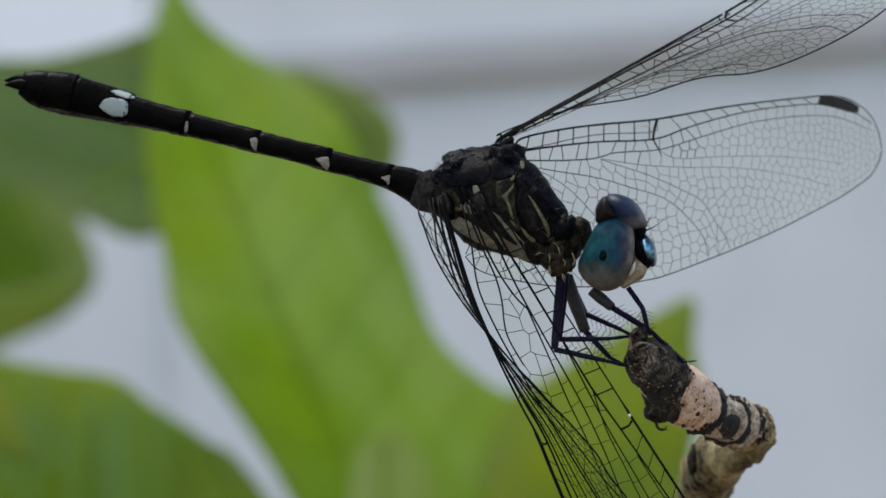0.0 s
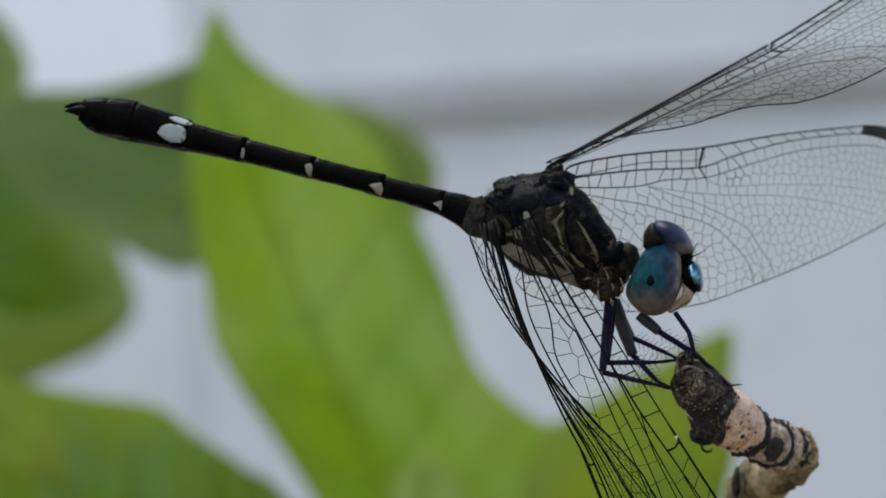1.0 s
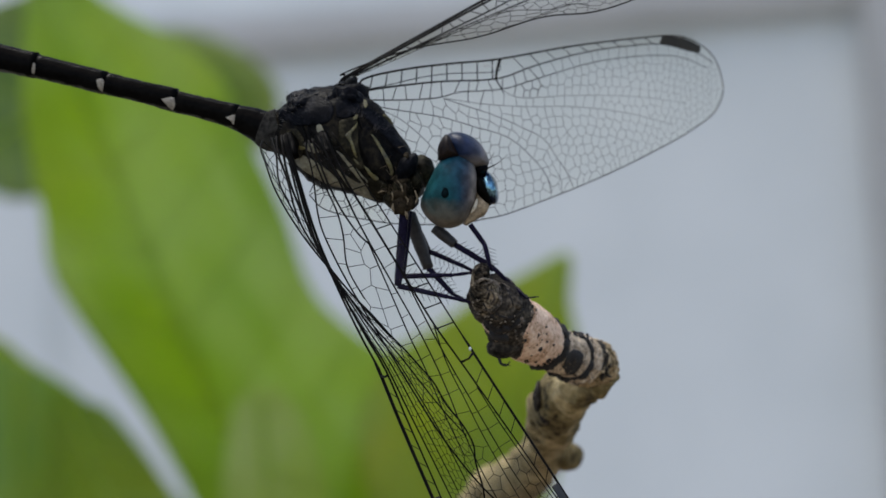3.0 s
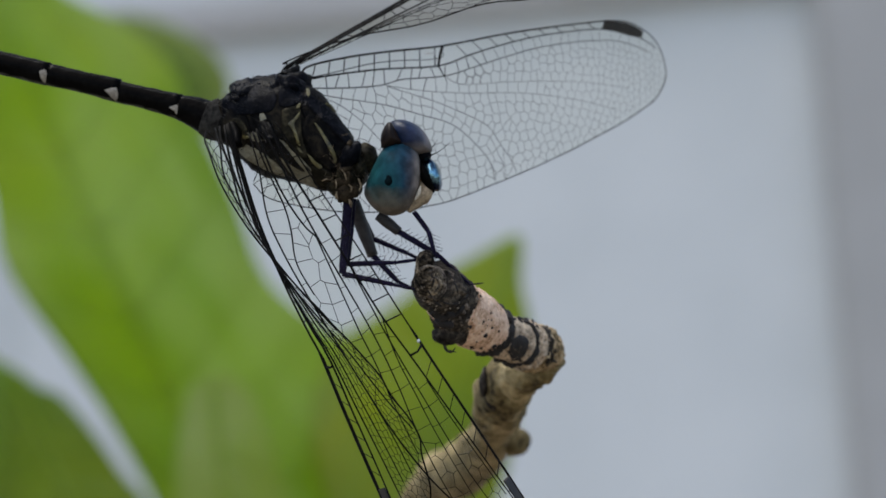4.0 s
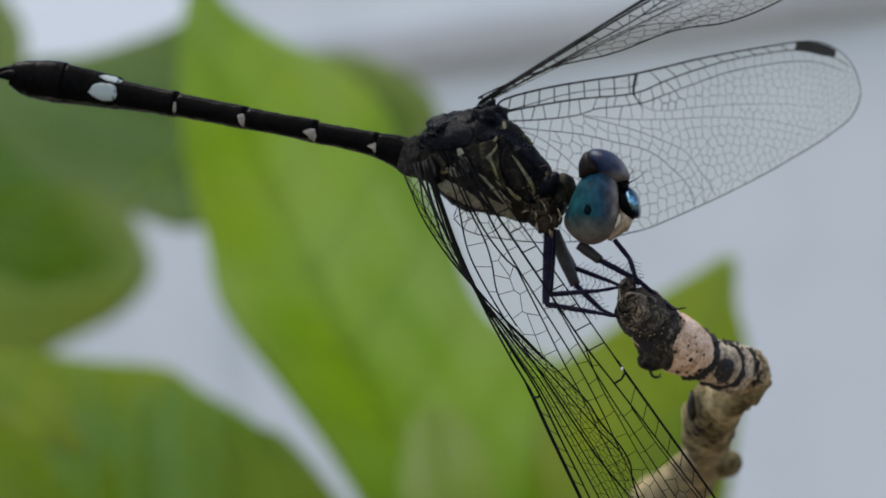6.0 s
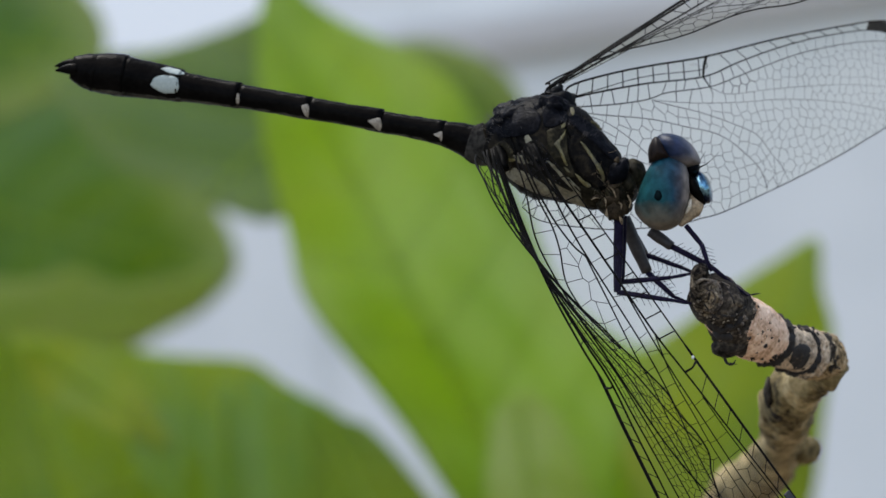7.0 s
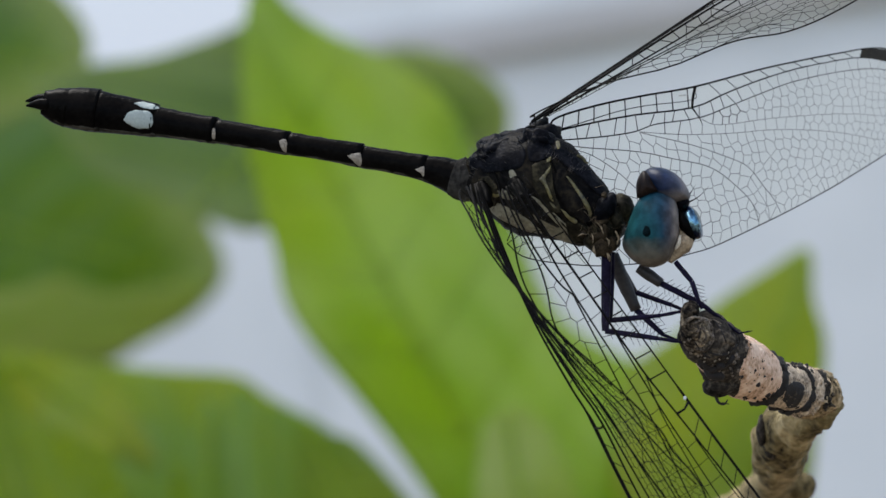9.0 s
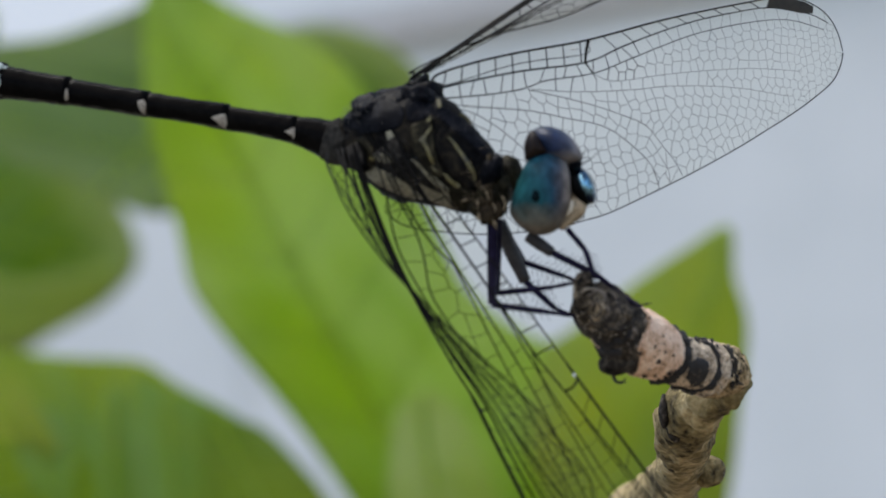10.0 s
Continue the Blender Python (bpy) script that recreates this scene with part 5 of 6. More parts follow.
        hit = skin.find_nearest(c)
        d = (hit[1] + Vector((rng.uniform(-0.7, 0.2), rng.uniform(-0.3, 0.3), rng.uniform(-0.1, 0.6)))).normalized()
        tube(bm, [hit[0], hit[0] + d * rng.uniform(0.2, 0.5)], [0.007, 0.002], 3)
    tagged(part("fuzz", bm, FUZZ, fly, "pale fuzz on the back"), kind="stuff")
    # bosses under the far wings, with a hollow between them
    for c, ax, tw in (((-3.18, -2.00, 6.03), (0.98, 1.0, 0.80), 25), ((-3.86, -2.20, 5.96), (0.5, 0.8, 0.62), 10), ((-2.60, -2.60, 5.36), (0.55, 0.7, 0.45), 40), ((-5.51, -1.60, 5.94), (0.95, 0.9, 0.50), -12), ((-6.25, -1.60, 5.59), (0.45, 0.8, 0.50), -30)):
        bm = bmesh.new()
        blob(bm, c, ax, 30, 22, 0.30, 2.6, (0, tw, 0))
        part("wing_boss", bm, BLUISH, fly)
    # pale joints where the legs leave the body
    for line, r in (([(-0.37, -4.80, 1.50), (-0.15, -4.80, 1.23), (-0.05, -4.80, 0.86)], 0.045), ([(-0.69, -4.80, 0.94), (-0.62, -4.80, 0.66), (-0.67, -4.80, 0.38)], 0.04), ([(0.08, -4.85, 0.63), (0.22, -4.85, 0.41), (0.17, -4.85, 0.17)], 0.045), ([(0.60, -4.75, 0.96), (0.75, -4.75, 0.55), (0.63, -4.75, 0.22)], 0.06), ([(-1.44, -4.75, 0.84), (-1.18, -4.75, 0.94), (-0.94, -4.75, 0.89)], 0.055)):
        bm = bmesh.new()
        tube(bm, line, [r * 0.3, r, r * 0.2], 8, 1.0, 10, r * 0.5, 6.0)
        part("leg_joint", bm, COXA_PALE, fly, "pale tan joint")
    # knobs at the wing roots and on the back
    for c, ax in (((-3.04, 0.40, 6.40), (0.95, 1.0, 0.78)), ((-2.32, 0.20, 5.92), (0.4, 0.5, 0.6)), ((-4.33, 0.40, 6.50), (1.2, 1.0, 0.42)), ((-5.74, 0.00, 6.23), (0.85, 0.9, 0.5)), ((-3.61, -0.50, 5.78), (0.7, 0.8, 0.5)), ((-6.40, -1.50, 5.02), (0.7, 0.9, 0.8))):
        bm = bmesh.new()
        blob(bm, c, ax, 18, 12, 0.22, 1.9)
        part("wing_root", bm, BLUISH, fly)
    for c, ax in (((0.10, -3.00, 1.16), (0.95, 1.1, 0.95)), ((0.51, -2.60, 2.12), (0.7, 1.1, 0.85)), ((-0.38, -3.00, 0.52), (0.8, 0.9, 0.55)), ((0.19, -3.40, 0.36), (0.6, 0.8, 0.5)), ((0.70, -3.20, 1.48), (0.5, 1.0, 0.9)), ((1.06, -2.80, 2.02), (0.66, 0.95, 0.95))):
        bm = bmesh.new()
        blob(bm, c, ax, 24, 18, 0.12, 2.2)
        part("neck", bm, OLIVE, fly)
    for c, ax in (((-0.05, -4.20, 1.48), (0.30, 0.3, 0.20)), ((0.06, -4.40, 0.86), (0.20, 0.3, 0.50)), ((-0.39, -4.20, 0.70), (0.42, 0.3, 0.18)), ((0.35, -4.30, 0.28), (0.22, 0.3, 0.36)), ((-1.17, -4.40, 0.95), (0.28, 0.2, 0.10)), ((-0.16, -4.40, 0.07), (0.55, 0.4, 0.5)), ((0.15, -4.40, 2.89), (0.12, 0.2, 0.2))):
        bm = bmesh.new()
        blob(bm, c, ax, 20, 14, 0.2, 3.2)
        part("leg_root", bm, COXA, fly, "olive brown leg root")
    for k in range(22):
        c = Vector((-0.00, -4.60, 0.86)) + Vector((rng.gauss(0, 0.42), 0, rng.gauss(0, 0.60)))
        hit = skin.ray_cast(Vector((c.x, -60, c.z)), Vector((0, 1, 0)))[0]
        c.y = (hit.y if hit else c.y) - 0.10
        d = Vector((rng.uniform(-0.5, 0.5), rng.uniform(-0.15, 0.05), rng.choice((1, 1, -1)))).normalized() * rng.uniform(0.10, 0.34)
        bm = bmesh.new()
        tube(bm, [c - d, c + Vector((rng.uniform(-0.08, 0.08), -0.05, 0)), c + d], [0.02, rng.uniform(0.05, 0.12), 0.02], 8, 1.0, 8, 0.04, 6.0)
        part("joint_plate", bm, COXA_PALE if k % 3 else COXA, fly)
    for c, ax, tw in (((-2.70, -1.40, 5.76), (1.0, 0.9, 0.5), 28), ((-5.03, -0.60, 6.10), (0.75, 0.9, 0.45), -8), ((-6.06, -0.60, 5.77), (0.5, 0.8, 0.5), -20), ((0.19, -4.00, 2.21), (0.5, 0.7, 0.9), 35)):
        bm = bmesh.new()
        blob(bm, c, ax, 20, 14, 0.16, 2.6, (0, tw, 0))
        part("hump", bm, BLUISH, fly)
    # abdomen
    segs = [
        ([((-6.84, -1.00, 4.54), 1.18), ((-7.38, -0.90, 4.36), 1.18), ((-8.01, -0.80, 4.58), 1.00)], PRUINOSE),
        ([((-7.88, -0.80, 4.55), 1.00), ((-8.58, -0.70, 4.87), 0.85), ((-9.53, -0.60, 5.18), 0.69)], BLACK),
        ([((-9.46, -0.60, 5.18), 0.72), ((-11.11, -0.20, 5.66), 0.63), ((-12.96, 0.30, 6.11), 0.62)], BLACK),
        ([((-12.90, 0.30, 6.15), 0.68), ((-14.93, 0.60, 6.69), 0.62), ((-16.97, 1.00, 7.18), 0.62)], BLACK),
        ([((-16.91, 1.00, 7.18), 0.68), ((-18.77, 1.50, 7.66), 0.66), ((-20.96, 2.10, 8.21), 0.68)], BLACK),
        ([((-20.89, 2.10, 8.21), 0.75), ((-22.48, 2.60, 8.58), 0.77), ((-24.32, 3.20, 9.04), 0.86)], BLACK),
        ([((-24.26, 3.20, 9.04), 0.95), ((-25.55, 3.50, 9.39), 1.04), ((-27.49, 3.80, 9.85), 1.16)], BLACK),
        ([((-27.39, 3.80, 9.85), 1.21), ((-28.29, 3.90, 10.05), 1.19), ((-29.16, 4.00, 10.18), 1.08)], BLACK),
        ([((-29.10, 4.00, 10.18), 1.12), ((-29.80, 4.00, 10.37), 0.95), ((-30.44, 4.00, 10.56), 0.66)], BLACK),
    ]
    whole = bmesh.new()
    for rows, mat in segs:
        tube(whole, [r[0] for r in rows], [r[1] for r in rows], 20, 0.9, 12, 0.04, 2.5)
        bm = bmesh.new()
        tube(bm, [r[0] for r in rows], [r[1] for r in rows], 20, 0.9, 12, 0.04, 2.5)
        bmesh.ops.recalc_face_normals(bm, faces=bm.faces)
        segment = part("abdomen_segment", bm, mat, fly)
        bm = bmesh.new()
        low = [((c[0], c[1] - 0.30 * r, c[2] - 0.80 * r), 0.17 * r) for c, r in rows]
        tube(bm, [r[0] for r in low], [r[1] for r in low], 10, 1.6, 12, 0.02, 4.0)
        bmesh.ops.recalc_face_normals(bm, faces=bm.faces)
        part("underside", bm, KEEL, segment, "greyish ridge under the segment")
    for a, b in (((-30.21, 4.40, 10.70), (-31.45, 4.55, 10.74)), ((-30.12, 3.60, 10.43), (-31.35, 3.45, 10.46))):
        bm = bmesh.new()
        tube(bm, [a, ((a[0] + b[0]) / 2, (a[1] + b[1]) / 2, (a[2] + b[2]) / 2 + 0.05), b], [0.40, 0.27, 0.04], 10, 1.0, 8)
        part("cercus", bm, BLACK, fly)

    bmesh.ops.recalc_face_normals(whole, faces=whole.faces)
    tail = BVHTree.FromBMesh(whole)
    whole.free()
    for outline in (
            [(-25.97, 2.60, 9.22), (-25.69, 2.60, 9.58), (-25.11, 2.60, 9.69), (-24.46, 2.60, 9.52), (-24.33, 2.60, 9.19), (-24.46, 2.60, 8.73), (-25.03, 2.60, 8.68), (-25.59, 2.60, 8.88)],
            [(-25.32, 2.80, 10.09), (-24.78, 2.80, 10.12), (-24.16, 2.80, 9.88), (-23.96, 2.80, 9.70), (-24.34, 2.80, 9.67), (-24.90, 2.80, 9.84)],
            [(-21.03, 1.50, 8.33), (-20.90, 1.50, 8.32), (-20.89, 1.50, 8.06), (-20.94, 1.50, 7.78), (-21.07, 1.50, 7.83), (-21.08, 1.50, 8.08)],
            [(-17.38, 0.50, 7.35), (-17.16, 0.50, 7.42), (-16.97, 0.50, 7.38), (-16.97, 0.50, 7.03), (-17.05, 0.50, 6.72), (-17.23, 0.50, 6.83), (-17.34, 0.50, 7.09)],
            [(-13.69, -0.30, 6.24), (-13.30, -0.30, 6.31), (-12.96, -0.30, 6.31), (-12.93, -0.30, 5.93), (-13.05, -0.30, 5.57), (-13.34, -0.30, 5.81)],
            [(-10.03, -1.20, 5.21), (-9.78, -1.20, 5.25), (-9.52, -1.20, 5.29), (-9.51, -1.20, 5.01), (-9.59, -1.20, 4.77), (-9.79, -1.20, 5.00)]):
        big = max(p[0] for p in outline) - min(p[0] for p in outline) > 1.2
        decal("pale_spot", tail, outline, PALE if big else PALE_TAN, fly, 0.02, "pale mark", rough=0.05)
    # head
    head = empty("head", fly)
    bm = bmesh.new()
    pebble(bm, [(1.79, 2.25), (2.18, 2.75), (2.77, 2.98), (3.50, 2.81), (3.97, 2.32), (4.09, 1.36), (3.96, 0.33), (3.45, -0.76), (2.70, -1.16), (1.96, -1.07), (1.32, -0.61), (0.92, 0.14), (1.22, 1.09)], -4.50, 1.75, 52, 26, 2.3)
    near_eye = part("eye", bm, EYE, head, "large teal blue compound eye")
    bm = bmesh.new()
    pebble(bm, [(2.26, 3.90), (2.67, 4.18), (3.26, 4.18), (3.94, 3.89), (4.48, 3.32), (4.79, 2.54), (4.56, 2.26), (3.85, 2.18), (3.05, 2.55), (2.53, 3.11)], -3.90, 1.5, 48, 24, 2.2)
    part("eye", bm, EYE_FAR, head, "purplish navy compound eye")
    bm = bmesh.new()
    pebble(bm, [(1.91, 2.64), (1.92, 3.32), (2.14, 3.84), (2.42, 4.08), (2.70, 3.76), (2.95, 3.28), (3.14, 2.86), (2.69, 2.70), (2.24, 2.57)], -4.60, 1.05, 36, 18)
    part("occiput", bm, OCCIPUT, head, "dark brown back of the head")
    bm = bmesh.new()
    blob(bm, (2.30, -6.22, 0.79), (0.21, 0.09, 0.31), 18, 12, 0.05, 5.0, (0, 8, 0))
    part("pseudopupil", bm, PUPIL, near_eye)
    bm = bmesh.new()
    blob(bm, (4.28, -3.90, 2.15), (0.46, 0.7, 0.42), 24, 18, 0.10, 2.5, (0, 20, 0))
    part("vertex", bm, BLUISH, head)
    bm = bmesh.new()
    blob(bm, (4.41, -4.45, 1.96), (0.13, 0.13, 0.13), 14, 10)
    part("ocellus", bm, PUPIL, head)
    bm = bmesh.new()
    blob(bm, (4.75, -3.90, 1.07), (0.50, 1.0, 0.98), 40, 30, 0.05, 2.2, (0, -18, 0))
    part("forehead", bm, FRONS, head, "metallic blue forehead")
    bm = bmesh.new()
    tube(bm, [(4.09, -4.30, 1.73), (4.29, -4.60, 1.17), (4.56, -4.60, 0.59), (4.80, -4.30, 0.15)], [0.20, 0.30, 0.26, 0.12], 16, 1.2, 18, 0.03, 3.0)
    part("face", bm, BLACK, head, "black stripe under the forehead")
    bm = bmesh.new()
    tube(bm, [(4.02, -4.20, 0.82), (4.29, -4.20, 0.37), (4.14, -4.20, -0.02), (3.84, -4.30, -0.33), (3.60, -4.40, -0.65), (3.42, -4.50, -0.98)], [0.25, 0.50, 0.56, 0.46, 0.32, 0.10], 24, 1.2, 28, 0.05, 2.6)
    bmesh.ops.recalc_face_normals(bm, faces=bm.faces)
    part("mouth_plate", bm, CREAM, head, "cream mouth plate")
    bm = bmesh.new()
    tube(bm, [(4.08, -4.90, 0.45), (3.96, -5.00, 0.03), (3.75, -5.00, -0.32)], [0.05, 0.12, 0.05], 10, 1.0, 12, 0.02, 4.0)
    part("mouth_rim", bm, FLECK_CREAM, head, "pale rim of the mouth")
    for p in ([(4.71, -4.20, 2.18), (5.25, -4.50, 2.44), (5.84, -4.90, 2.95)], [(4.63, -2.90, 2.37), (4.91, -2.50, 2.78), (5.12, -2.20, 3.07)]):
        bm = bmesh.new()
        tube(bm, p, [0.05, 0.022, 0.008], 5, 1.0, 8)
        part("antenna", bm, BLACK, head)

    # legs
    def leg(joints, radii, mats, spines=8):
        root = empty("leg", fly)
        for k, (a, b) in enumerate(zip(joints, joints[1:])):
            bm = bmesh.new()
            mid = tuple((np.array(a) + np.array(b)) / 2)
            tube(bm, [a, mid, b], [radii[k][0], (radii[k][0] + radii[k][1]) / 2 * 1.08, radii[k][1]], 10, 1.0, 8, 0.02, 3.0)
            part(("femur", "tibia", "tarsus")[min(k, 2)], bm, mats[min(k, len(mats) - 1)], root)
        a, b = Vector(joints[1]), Vector(joints[2])
        bm = bmesh.new()
        d = (b - a).normalized()
        up = d.cross(Vector((0, 1, 0))).normalized()
        for k in range(spines):
            for sgn in (1, -1):
                p = a.lerp(b, (k + 0.6) / spines)
                v = (up * sgn + d * 0.7 + Vector((0, rng.uniform(-0.4, 0.4), 0))).normalized()
                tube(bm, [p, p + v * rng.uniform(0.45, 0.7)], [0.022, 0.008], 4)
        tagged(part("spine_row", bm, LEG, root), kind="stuff")

    leg([(0.05, -4.00, -0.01), (-0.37, -4.50, -4.38), (2.41, -5.00, -5.01), (3.68, -4.60, -5.33)], [(0.29, 0.20), (0.155, 0.12), (0.10, 0.075)], [LEG])
    leg([(0.21, -3.00, -0.19), (-0.12, -3.60, -3.85), (2.65, -4.40, -3.80), (4.12, -4.80, -3.63)], [(0.29, 0.18), (0.15, 0.11), (0.10, 0.075)], [LEG])
    leg([(0.26, -2.20, -0.35), (1.36, -2.00, -3.43), (2.72, -3.00, -4.88), (3.47, -3.40, -5.24)], [(0.40, 0.30), (0.17, 0.12), (0.1, 0.07)], [BROWN, LEG])
    leg([(0.51, -1.60, -1.06), (1.28, -1.40, -2.43), (3.30, -2.60, -3.31), (4.29, -3.60, -3.81)], [(0.34, 0.24), (0.15, 0.11), (0.1, 0.07)], [BROWN, LEG])
    leg([(1.70, -3.20, -1.13), (2.84, -3.40, -2.09), (4.94, -4.40, -3.38), (6.80, -3.00, -5.13), (7.55, -3.20, -5.05)], [(0.32, 0.26), (0.17, 0.14), (0.13, 0.07), (0.06, 0.03)], [BROWN, LEG], 9)
    leg([(3.70, -4.60, -0.97), (4.48, -4.80, -2.08), (4.77, -4.80, -3.15), (4.92, -4.60, -3.60)], [(0.14, 0.13), (0.14, 0.11), (0.1, 0.08)], [LEG], 5)

    # wings
    for a, b, r0, r1 in (((-3.36, 0.20, 6.50), (-2.72, 1.00, 7.35), 0.7, 0.16), ((-2.65, 0.40, 6.31), (-2.07, 1.20, 6.77), 0.6, 0.16), ((-4.60, -3.60, 3.94), (-4.21, -4.80, 3.04), 0.5, 0.3), ((-6.38, -2.60, 3.95), (-6.13, -4.00, 2.92), 0.42, 0.25), ((-4.00, 0.20, 6.37), (-3.04, 0.90, 7.19), 0.5, 0.16)):
        bm = bmesh.new()
        tube(bm, [a, tuple((np.array(a) + np.array(b)) / 2 + np.array((0.05, 0, 0.03))), b], [r0, (r0 + r1) / 2, r1], 12, 1.0, 10, 0.06, 3.0)
        part("wing_root", bm, BLACK, fly)
    build_wing("hindwing", (-2.59, 1.00, 6.44), (18.97, 20.00, 6.99), (0.23, -0.04, -1.03), fly, rng, chord2=(-0.06, -0.07, -1.15), net_thick=0.82, cell=0.80)
    build_wing("forewing", (-3.49, 1.00, 7.19), (24.29, 11.00, 20.99), (0.13, -0.22, 0.11), fly, rng, True, 1.08, 1.35, 0.50, net_thick=0.9, cell=0.74, chord2=(0.70, -1.09, -0.54), lobe=0.03, taper=0.66)
    near_fore = dict(
        spine=[(-4.14, -4.60, 4.45), (1.14, -8.20, -3.84), (3.70, -10.00, -7.89), (10.51, -15.00, -18.52)], lead=0.068, nodus=0.54, radius=0, fleck=True, fine=(0.42, 1.1), pleat=0.12,
        front=[(0.0, 0.0), (0.3, 0.0), (0.6, 0.0), (0.9, 0.0), (0.96, 0.3), (1.0, 1.2)],
        back=[(0.0, 2.4), (0.05, 3.4), (0.093, 4.2), (0.16, 5.2), (0.221, 5.7), (0.284, 6.0), (0.363, 6.15), (0.444, 6.2), (0.525, 6.3), (0.65, 6.3), (0.78, 5.6), (0.9, 4.0), (0.97, 2.4), (1.0, 1.3)],
        veins=[([(0.0, 0.75), (0.094, 1.28), (0.214, 1.40), (0.335, 1.50), (0.445, 1.58), (0.545, 1.39), (0.65, 1.22), (0.767, 1.01), (0.873, 0.81), (0.97, 0.6)], 0.062),
               ([(0.335, 1.54), (0.445, 1.95), (0.542, 2.25), (0.62, 2.40), (0.70, 2.58), (0.79, 2.72), (0.90, 2.5)], 0.048),
               ([(0.0, 1.30), (0.096, 1.72), (0.204, 2.28), (0.347, 2.73), (0.463, 3.10), (0.573, 3.80), (0.653, 4.45), (0.739, 4.95), (0.82, 5.2)], 0.048),
               ([(0.45, 1.62), (0.533, 2.45), (0.609, 2.85), (0.685, 3.25), (0.79, 3.50), (0.88, 3.6)], 0.042),
               ([(0.60, 1.38), (0.68, 1.42), (0.767, 1.30), (0.873, 1.10)], 0.044),
               ([(0.0, 1.72), (0.06, 2.35), (0.11, 2.82), (0.158, 3.04), (0.21, 2.92), (0.242, 2.52)], 0.046),
               ([(0.242, 2.50), (0.350, 3.42), (0.435, 4.00), (0.513, 4.35), (0.619, 5.05), (0.70, 5.5)], 0.044),
               ([(0.0, 2.05), (0.095, 3.12), (0.150, 3.55), (0.202, 4.24), (0.264, 5.25), (0.33, 5.45)], 0.042)])
    near_hind = dict(
        spine=[(-6.62, -3.80, 4.15), (-5.92, -5.00, 1.86), (-5.26, -6.00, -0.35), (-4.63, -6.90, -2.24), (-3.72, -7.80, -4.43),
               (-2.38, -9.00, -7.18), (-1.52, -9.70, -8.80), (-0.38, -10.80, -11.58), (1.36, -12.50, -15.63), (3.06, -14.00, -19.53)], lead=0.095, nodus=0.57, radius=0, fleck=False, fine=(0.35, 1.0), pleat=0.10,
        front=[(0.0, 0.0), (0.3, 0.0), (0.6, 0.0), (0.9, 0.0), (0.96, 0.3), (1.0, 1.2)],
        back=[(0.0, 4.6), (0.04, 6.3), (0.10, 7.4), (0.18, 7.9), (0.28, 8.2), (0.38, 7.7), (0.44, 8.1), (0.50, 7.5), (0.56, 7.6), (0.62, 7.9), (0.67, 7.2), (0.72, 7.3), (0.77, 6.9), (0.81, 5.9), (0.88, 4.8), (0.95, 2.8), (1.0, 1.3)],
        veins=[([(0.0, 0.30), (0.10, 0.75), (0.25, 1.0), (0.40, 1.15), (0.57, 1.25), (0.68, 1.0), (0.80, 0.85), (0.95, 0.6)], 0.075),
               ([(0.0, 0.55), (0.12, 1.15), (0.25, 1.75), (0.40, 2.1), (0.57, 2.0), (0.68, 1.9), (0.80, 1.8), (0.92, 1.7)], 0.062),
               ([(0.0, 0.80), (0.12, 1.60), (0.25, 2.5), (0.40, 3.1), (0.55, 3.0), (0.70, 2.9), (0.85, 2.7)], 0.052),
               ([(0.22, 2.3), (0.34, 3.4), (0.46, 4.2), (0.58, 4.5), (0.70, 4.4), (0.84, 3.9)], 0.052),
               ([(0.0, 1.1), (0.10, 2.3), (0.20, 3.5), (0.32, 4.7), (0.44, 5.5), (0.56, 5.8), (0.68, 6.3), (0.75, 6.8)], 0.055),
               ([(0.0, 1.7), (0.08, 3.2), (0.16, 4.6), (0.26, 5.8), (0.38, 6.6), (0.50, 7.0)], 0.052),
               ([(0.0, 2.6), (0.07, 4.4), (0.14, 5.8), (0.24, 7.0), (0.34, 7.4)], 0.042)])
    near_wings = [build_wing("forewing", (0, 0, 0), (0, 0, -1), (-0.523, -0.785, -0.333), fly, rng, thick=1.05, chord2=(-0.523, -0.785, -0.333), cell=1.35, net_thick=0.9, own=near_fore)]
    near_wings.append(build_wing("hindwing", (0, 0, 0), (0, 0, -1), (-0.256, -0.963, -0.085), fly, rng, thick=1.05, chord2=(0.590, -0.768, 0.248), cell=0.78, net_thick=0.8, own=near_hind))
    return near_wings


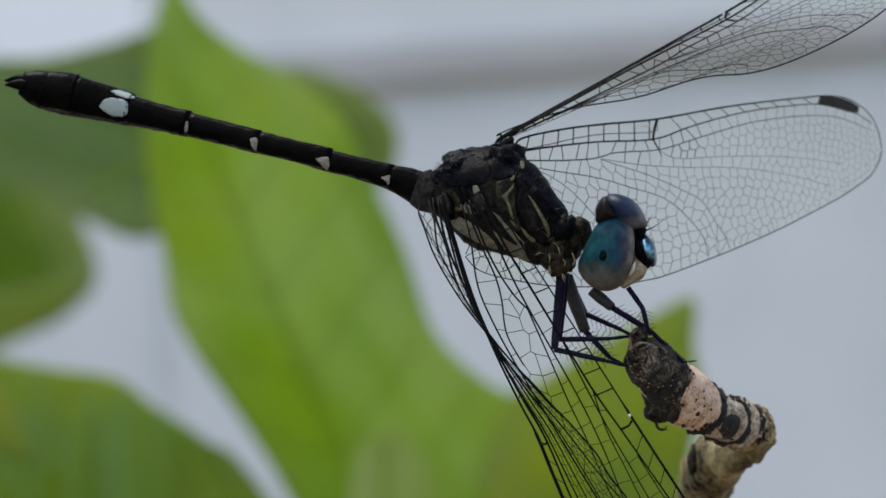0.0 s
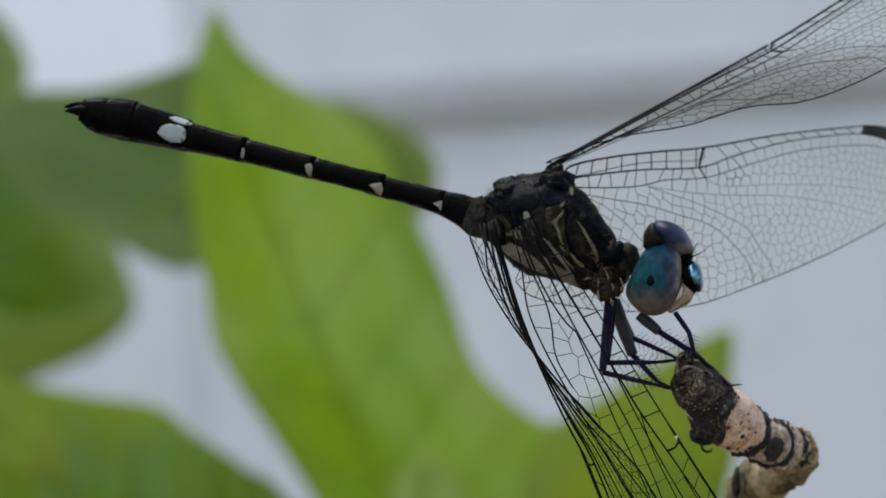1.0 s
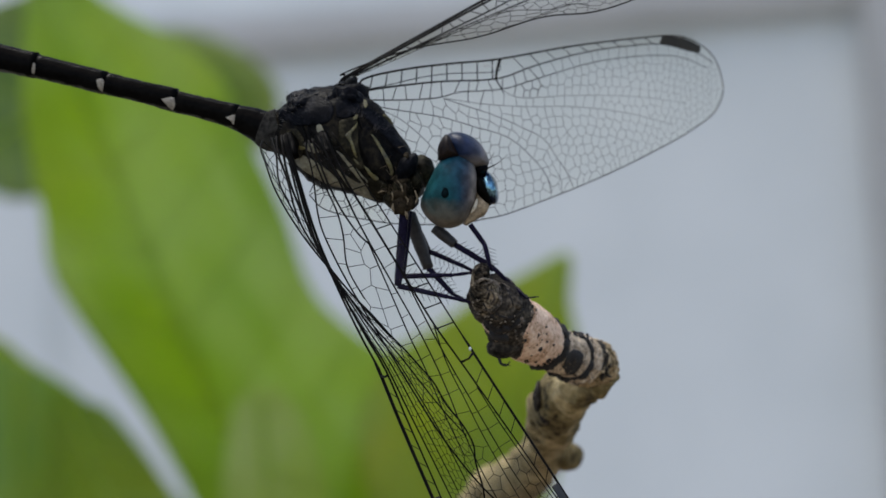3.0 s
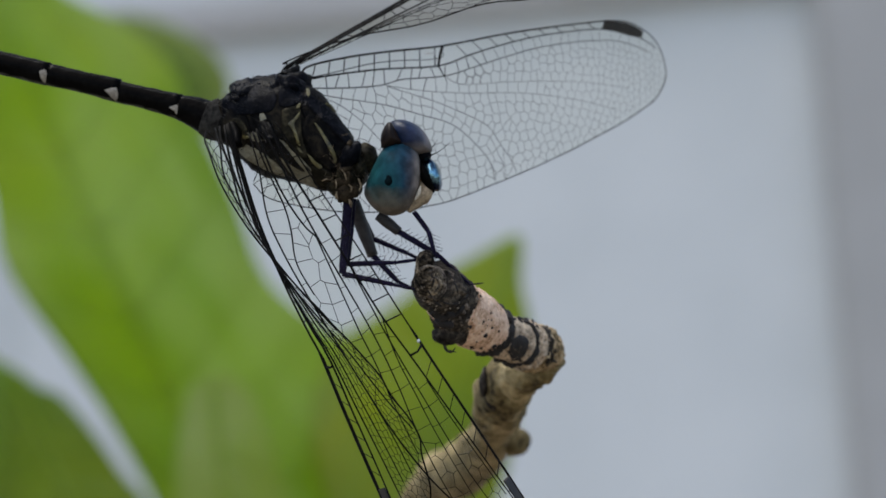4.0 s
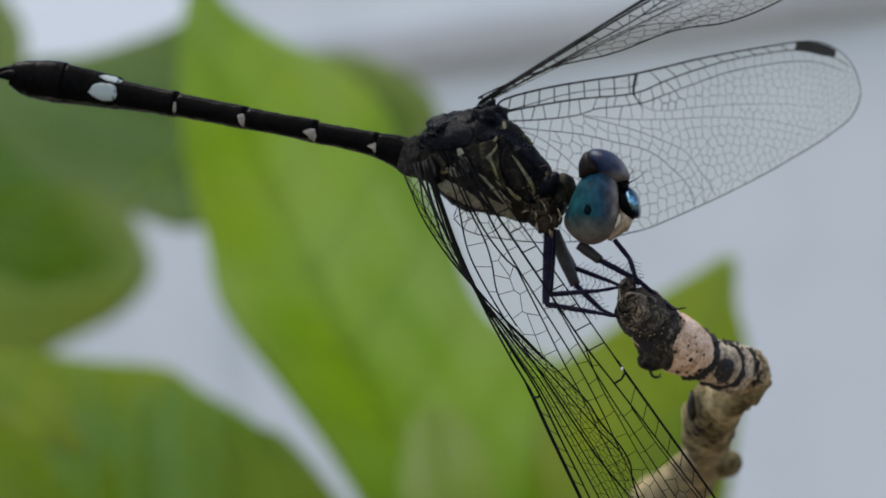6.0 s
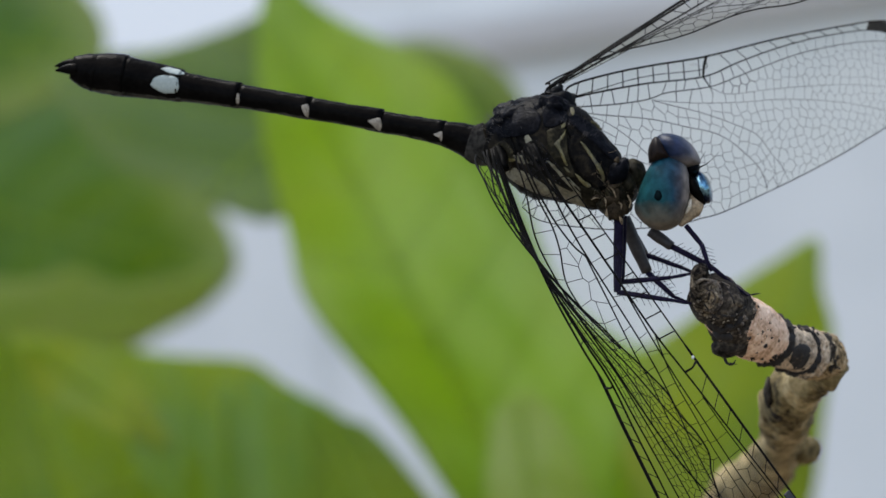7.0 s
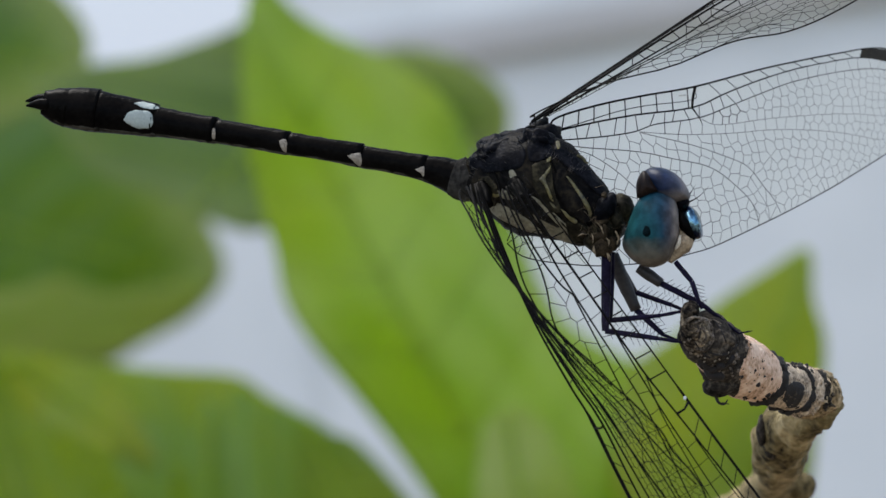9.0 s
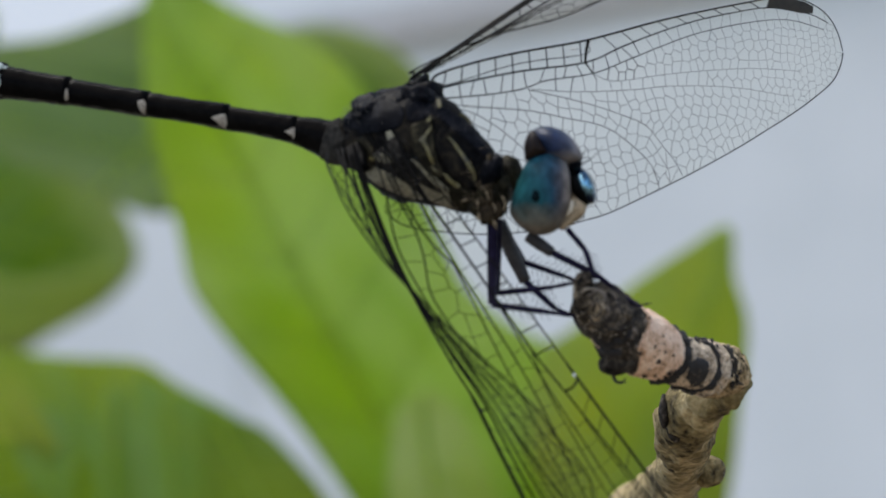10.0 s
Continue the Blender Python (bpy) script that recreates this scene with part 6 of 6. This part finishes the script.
NEAR_WINGS = build_dragonfly()


def motions():
    """The two wings on the near side quiver about their roots: seconds, degrees of swing, dip and (hindwing) twist."""
    quiver = (
        ((-0.00414, -0.00460, 0.00445), [(0.0, -0.10, 1.55), (0.5, -0.11, 1.56), (1.0, -0.11, 1.57), (1.5, -0.12, 1.57), (2.0, -0.11, 1.56), (2.5, -0.20, 0.39), (3.0, 0.00, 0.00), (3.2, -0.20, 0.39), (4.3, 0.39, 4.56), (4.5, 0.67, 4.40), (5.0, 0.39, 5.20), (5.5, 0.23, 5.08), (6.0, 0.46, 3.89), (6.2, 0.64, 3.99), (7.3, 1.19, 2.92), (7.5, 1.27, 2.68), (8.0, 0.99, 3.39), (8.5, 0.28, 5.53), (9.0, 0.82, 3.90), (9.5, 1.31, 2.86), (10.0, 1.27, 1.67)]),
        ((-0.00662, -0.00380, 0.00415), [(0.0, -0.13, 1.77), (0.5, -0.18, 1.00), (1.0, 0.08, 1.53), (1.5, 0.15, 1.86), (2.0, 0.27, 1.73), (2.5, -0.03, 0.43), (3.0, 0.00, 0.00), (3.2, -0.26, -0.47), (4.3, 0.69, 1.60), (4.5, 0.72, 1.14), (5.0, 0.66, 2.53), (5.5, 0.42, 1.54), (6.0, 0.44, 1.07, -1.0), (6.2, 0.61, 1.70, -1.5), (7.3, 0.80, 1.80, -4.2), (7.5, 0.88, 2.11, -4.5), (8.0, 0.61, 1.63, -4.5), (8.5, 0.04, 2.07, -4.8), (9.0, 0.16, 1.01, -4.8), (9.5, 0.51, 1.27, -4.6), (10.0, 0.42, 0.52, -1.5)]),
    )
    for wing, (root, rows) in zip(NEAR_WINGS, quiver):
        to, back = Matrix.Translation(root), Matrix.Translation(-Vector(root))
        walk(wing, [(t, to @ Matrix.Rotation(radians(dip), 4, Vector((0.839, 0, 0.544))) @ Matrix.Rotation(radians(swing), 4, "Y")
                     @ Matrix.Rotation(radians(sum(twist)), 4, Vector((6.24, -7.00, -15.73))) @ back) for t, swing, dip, *twist in rows])


motions()
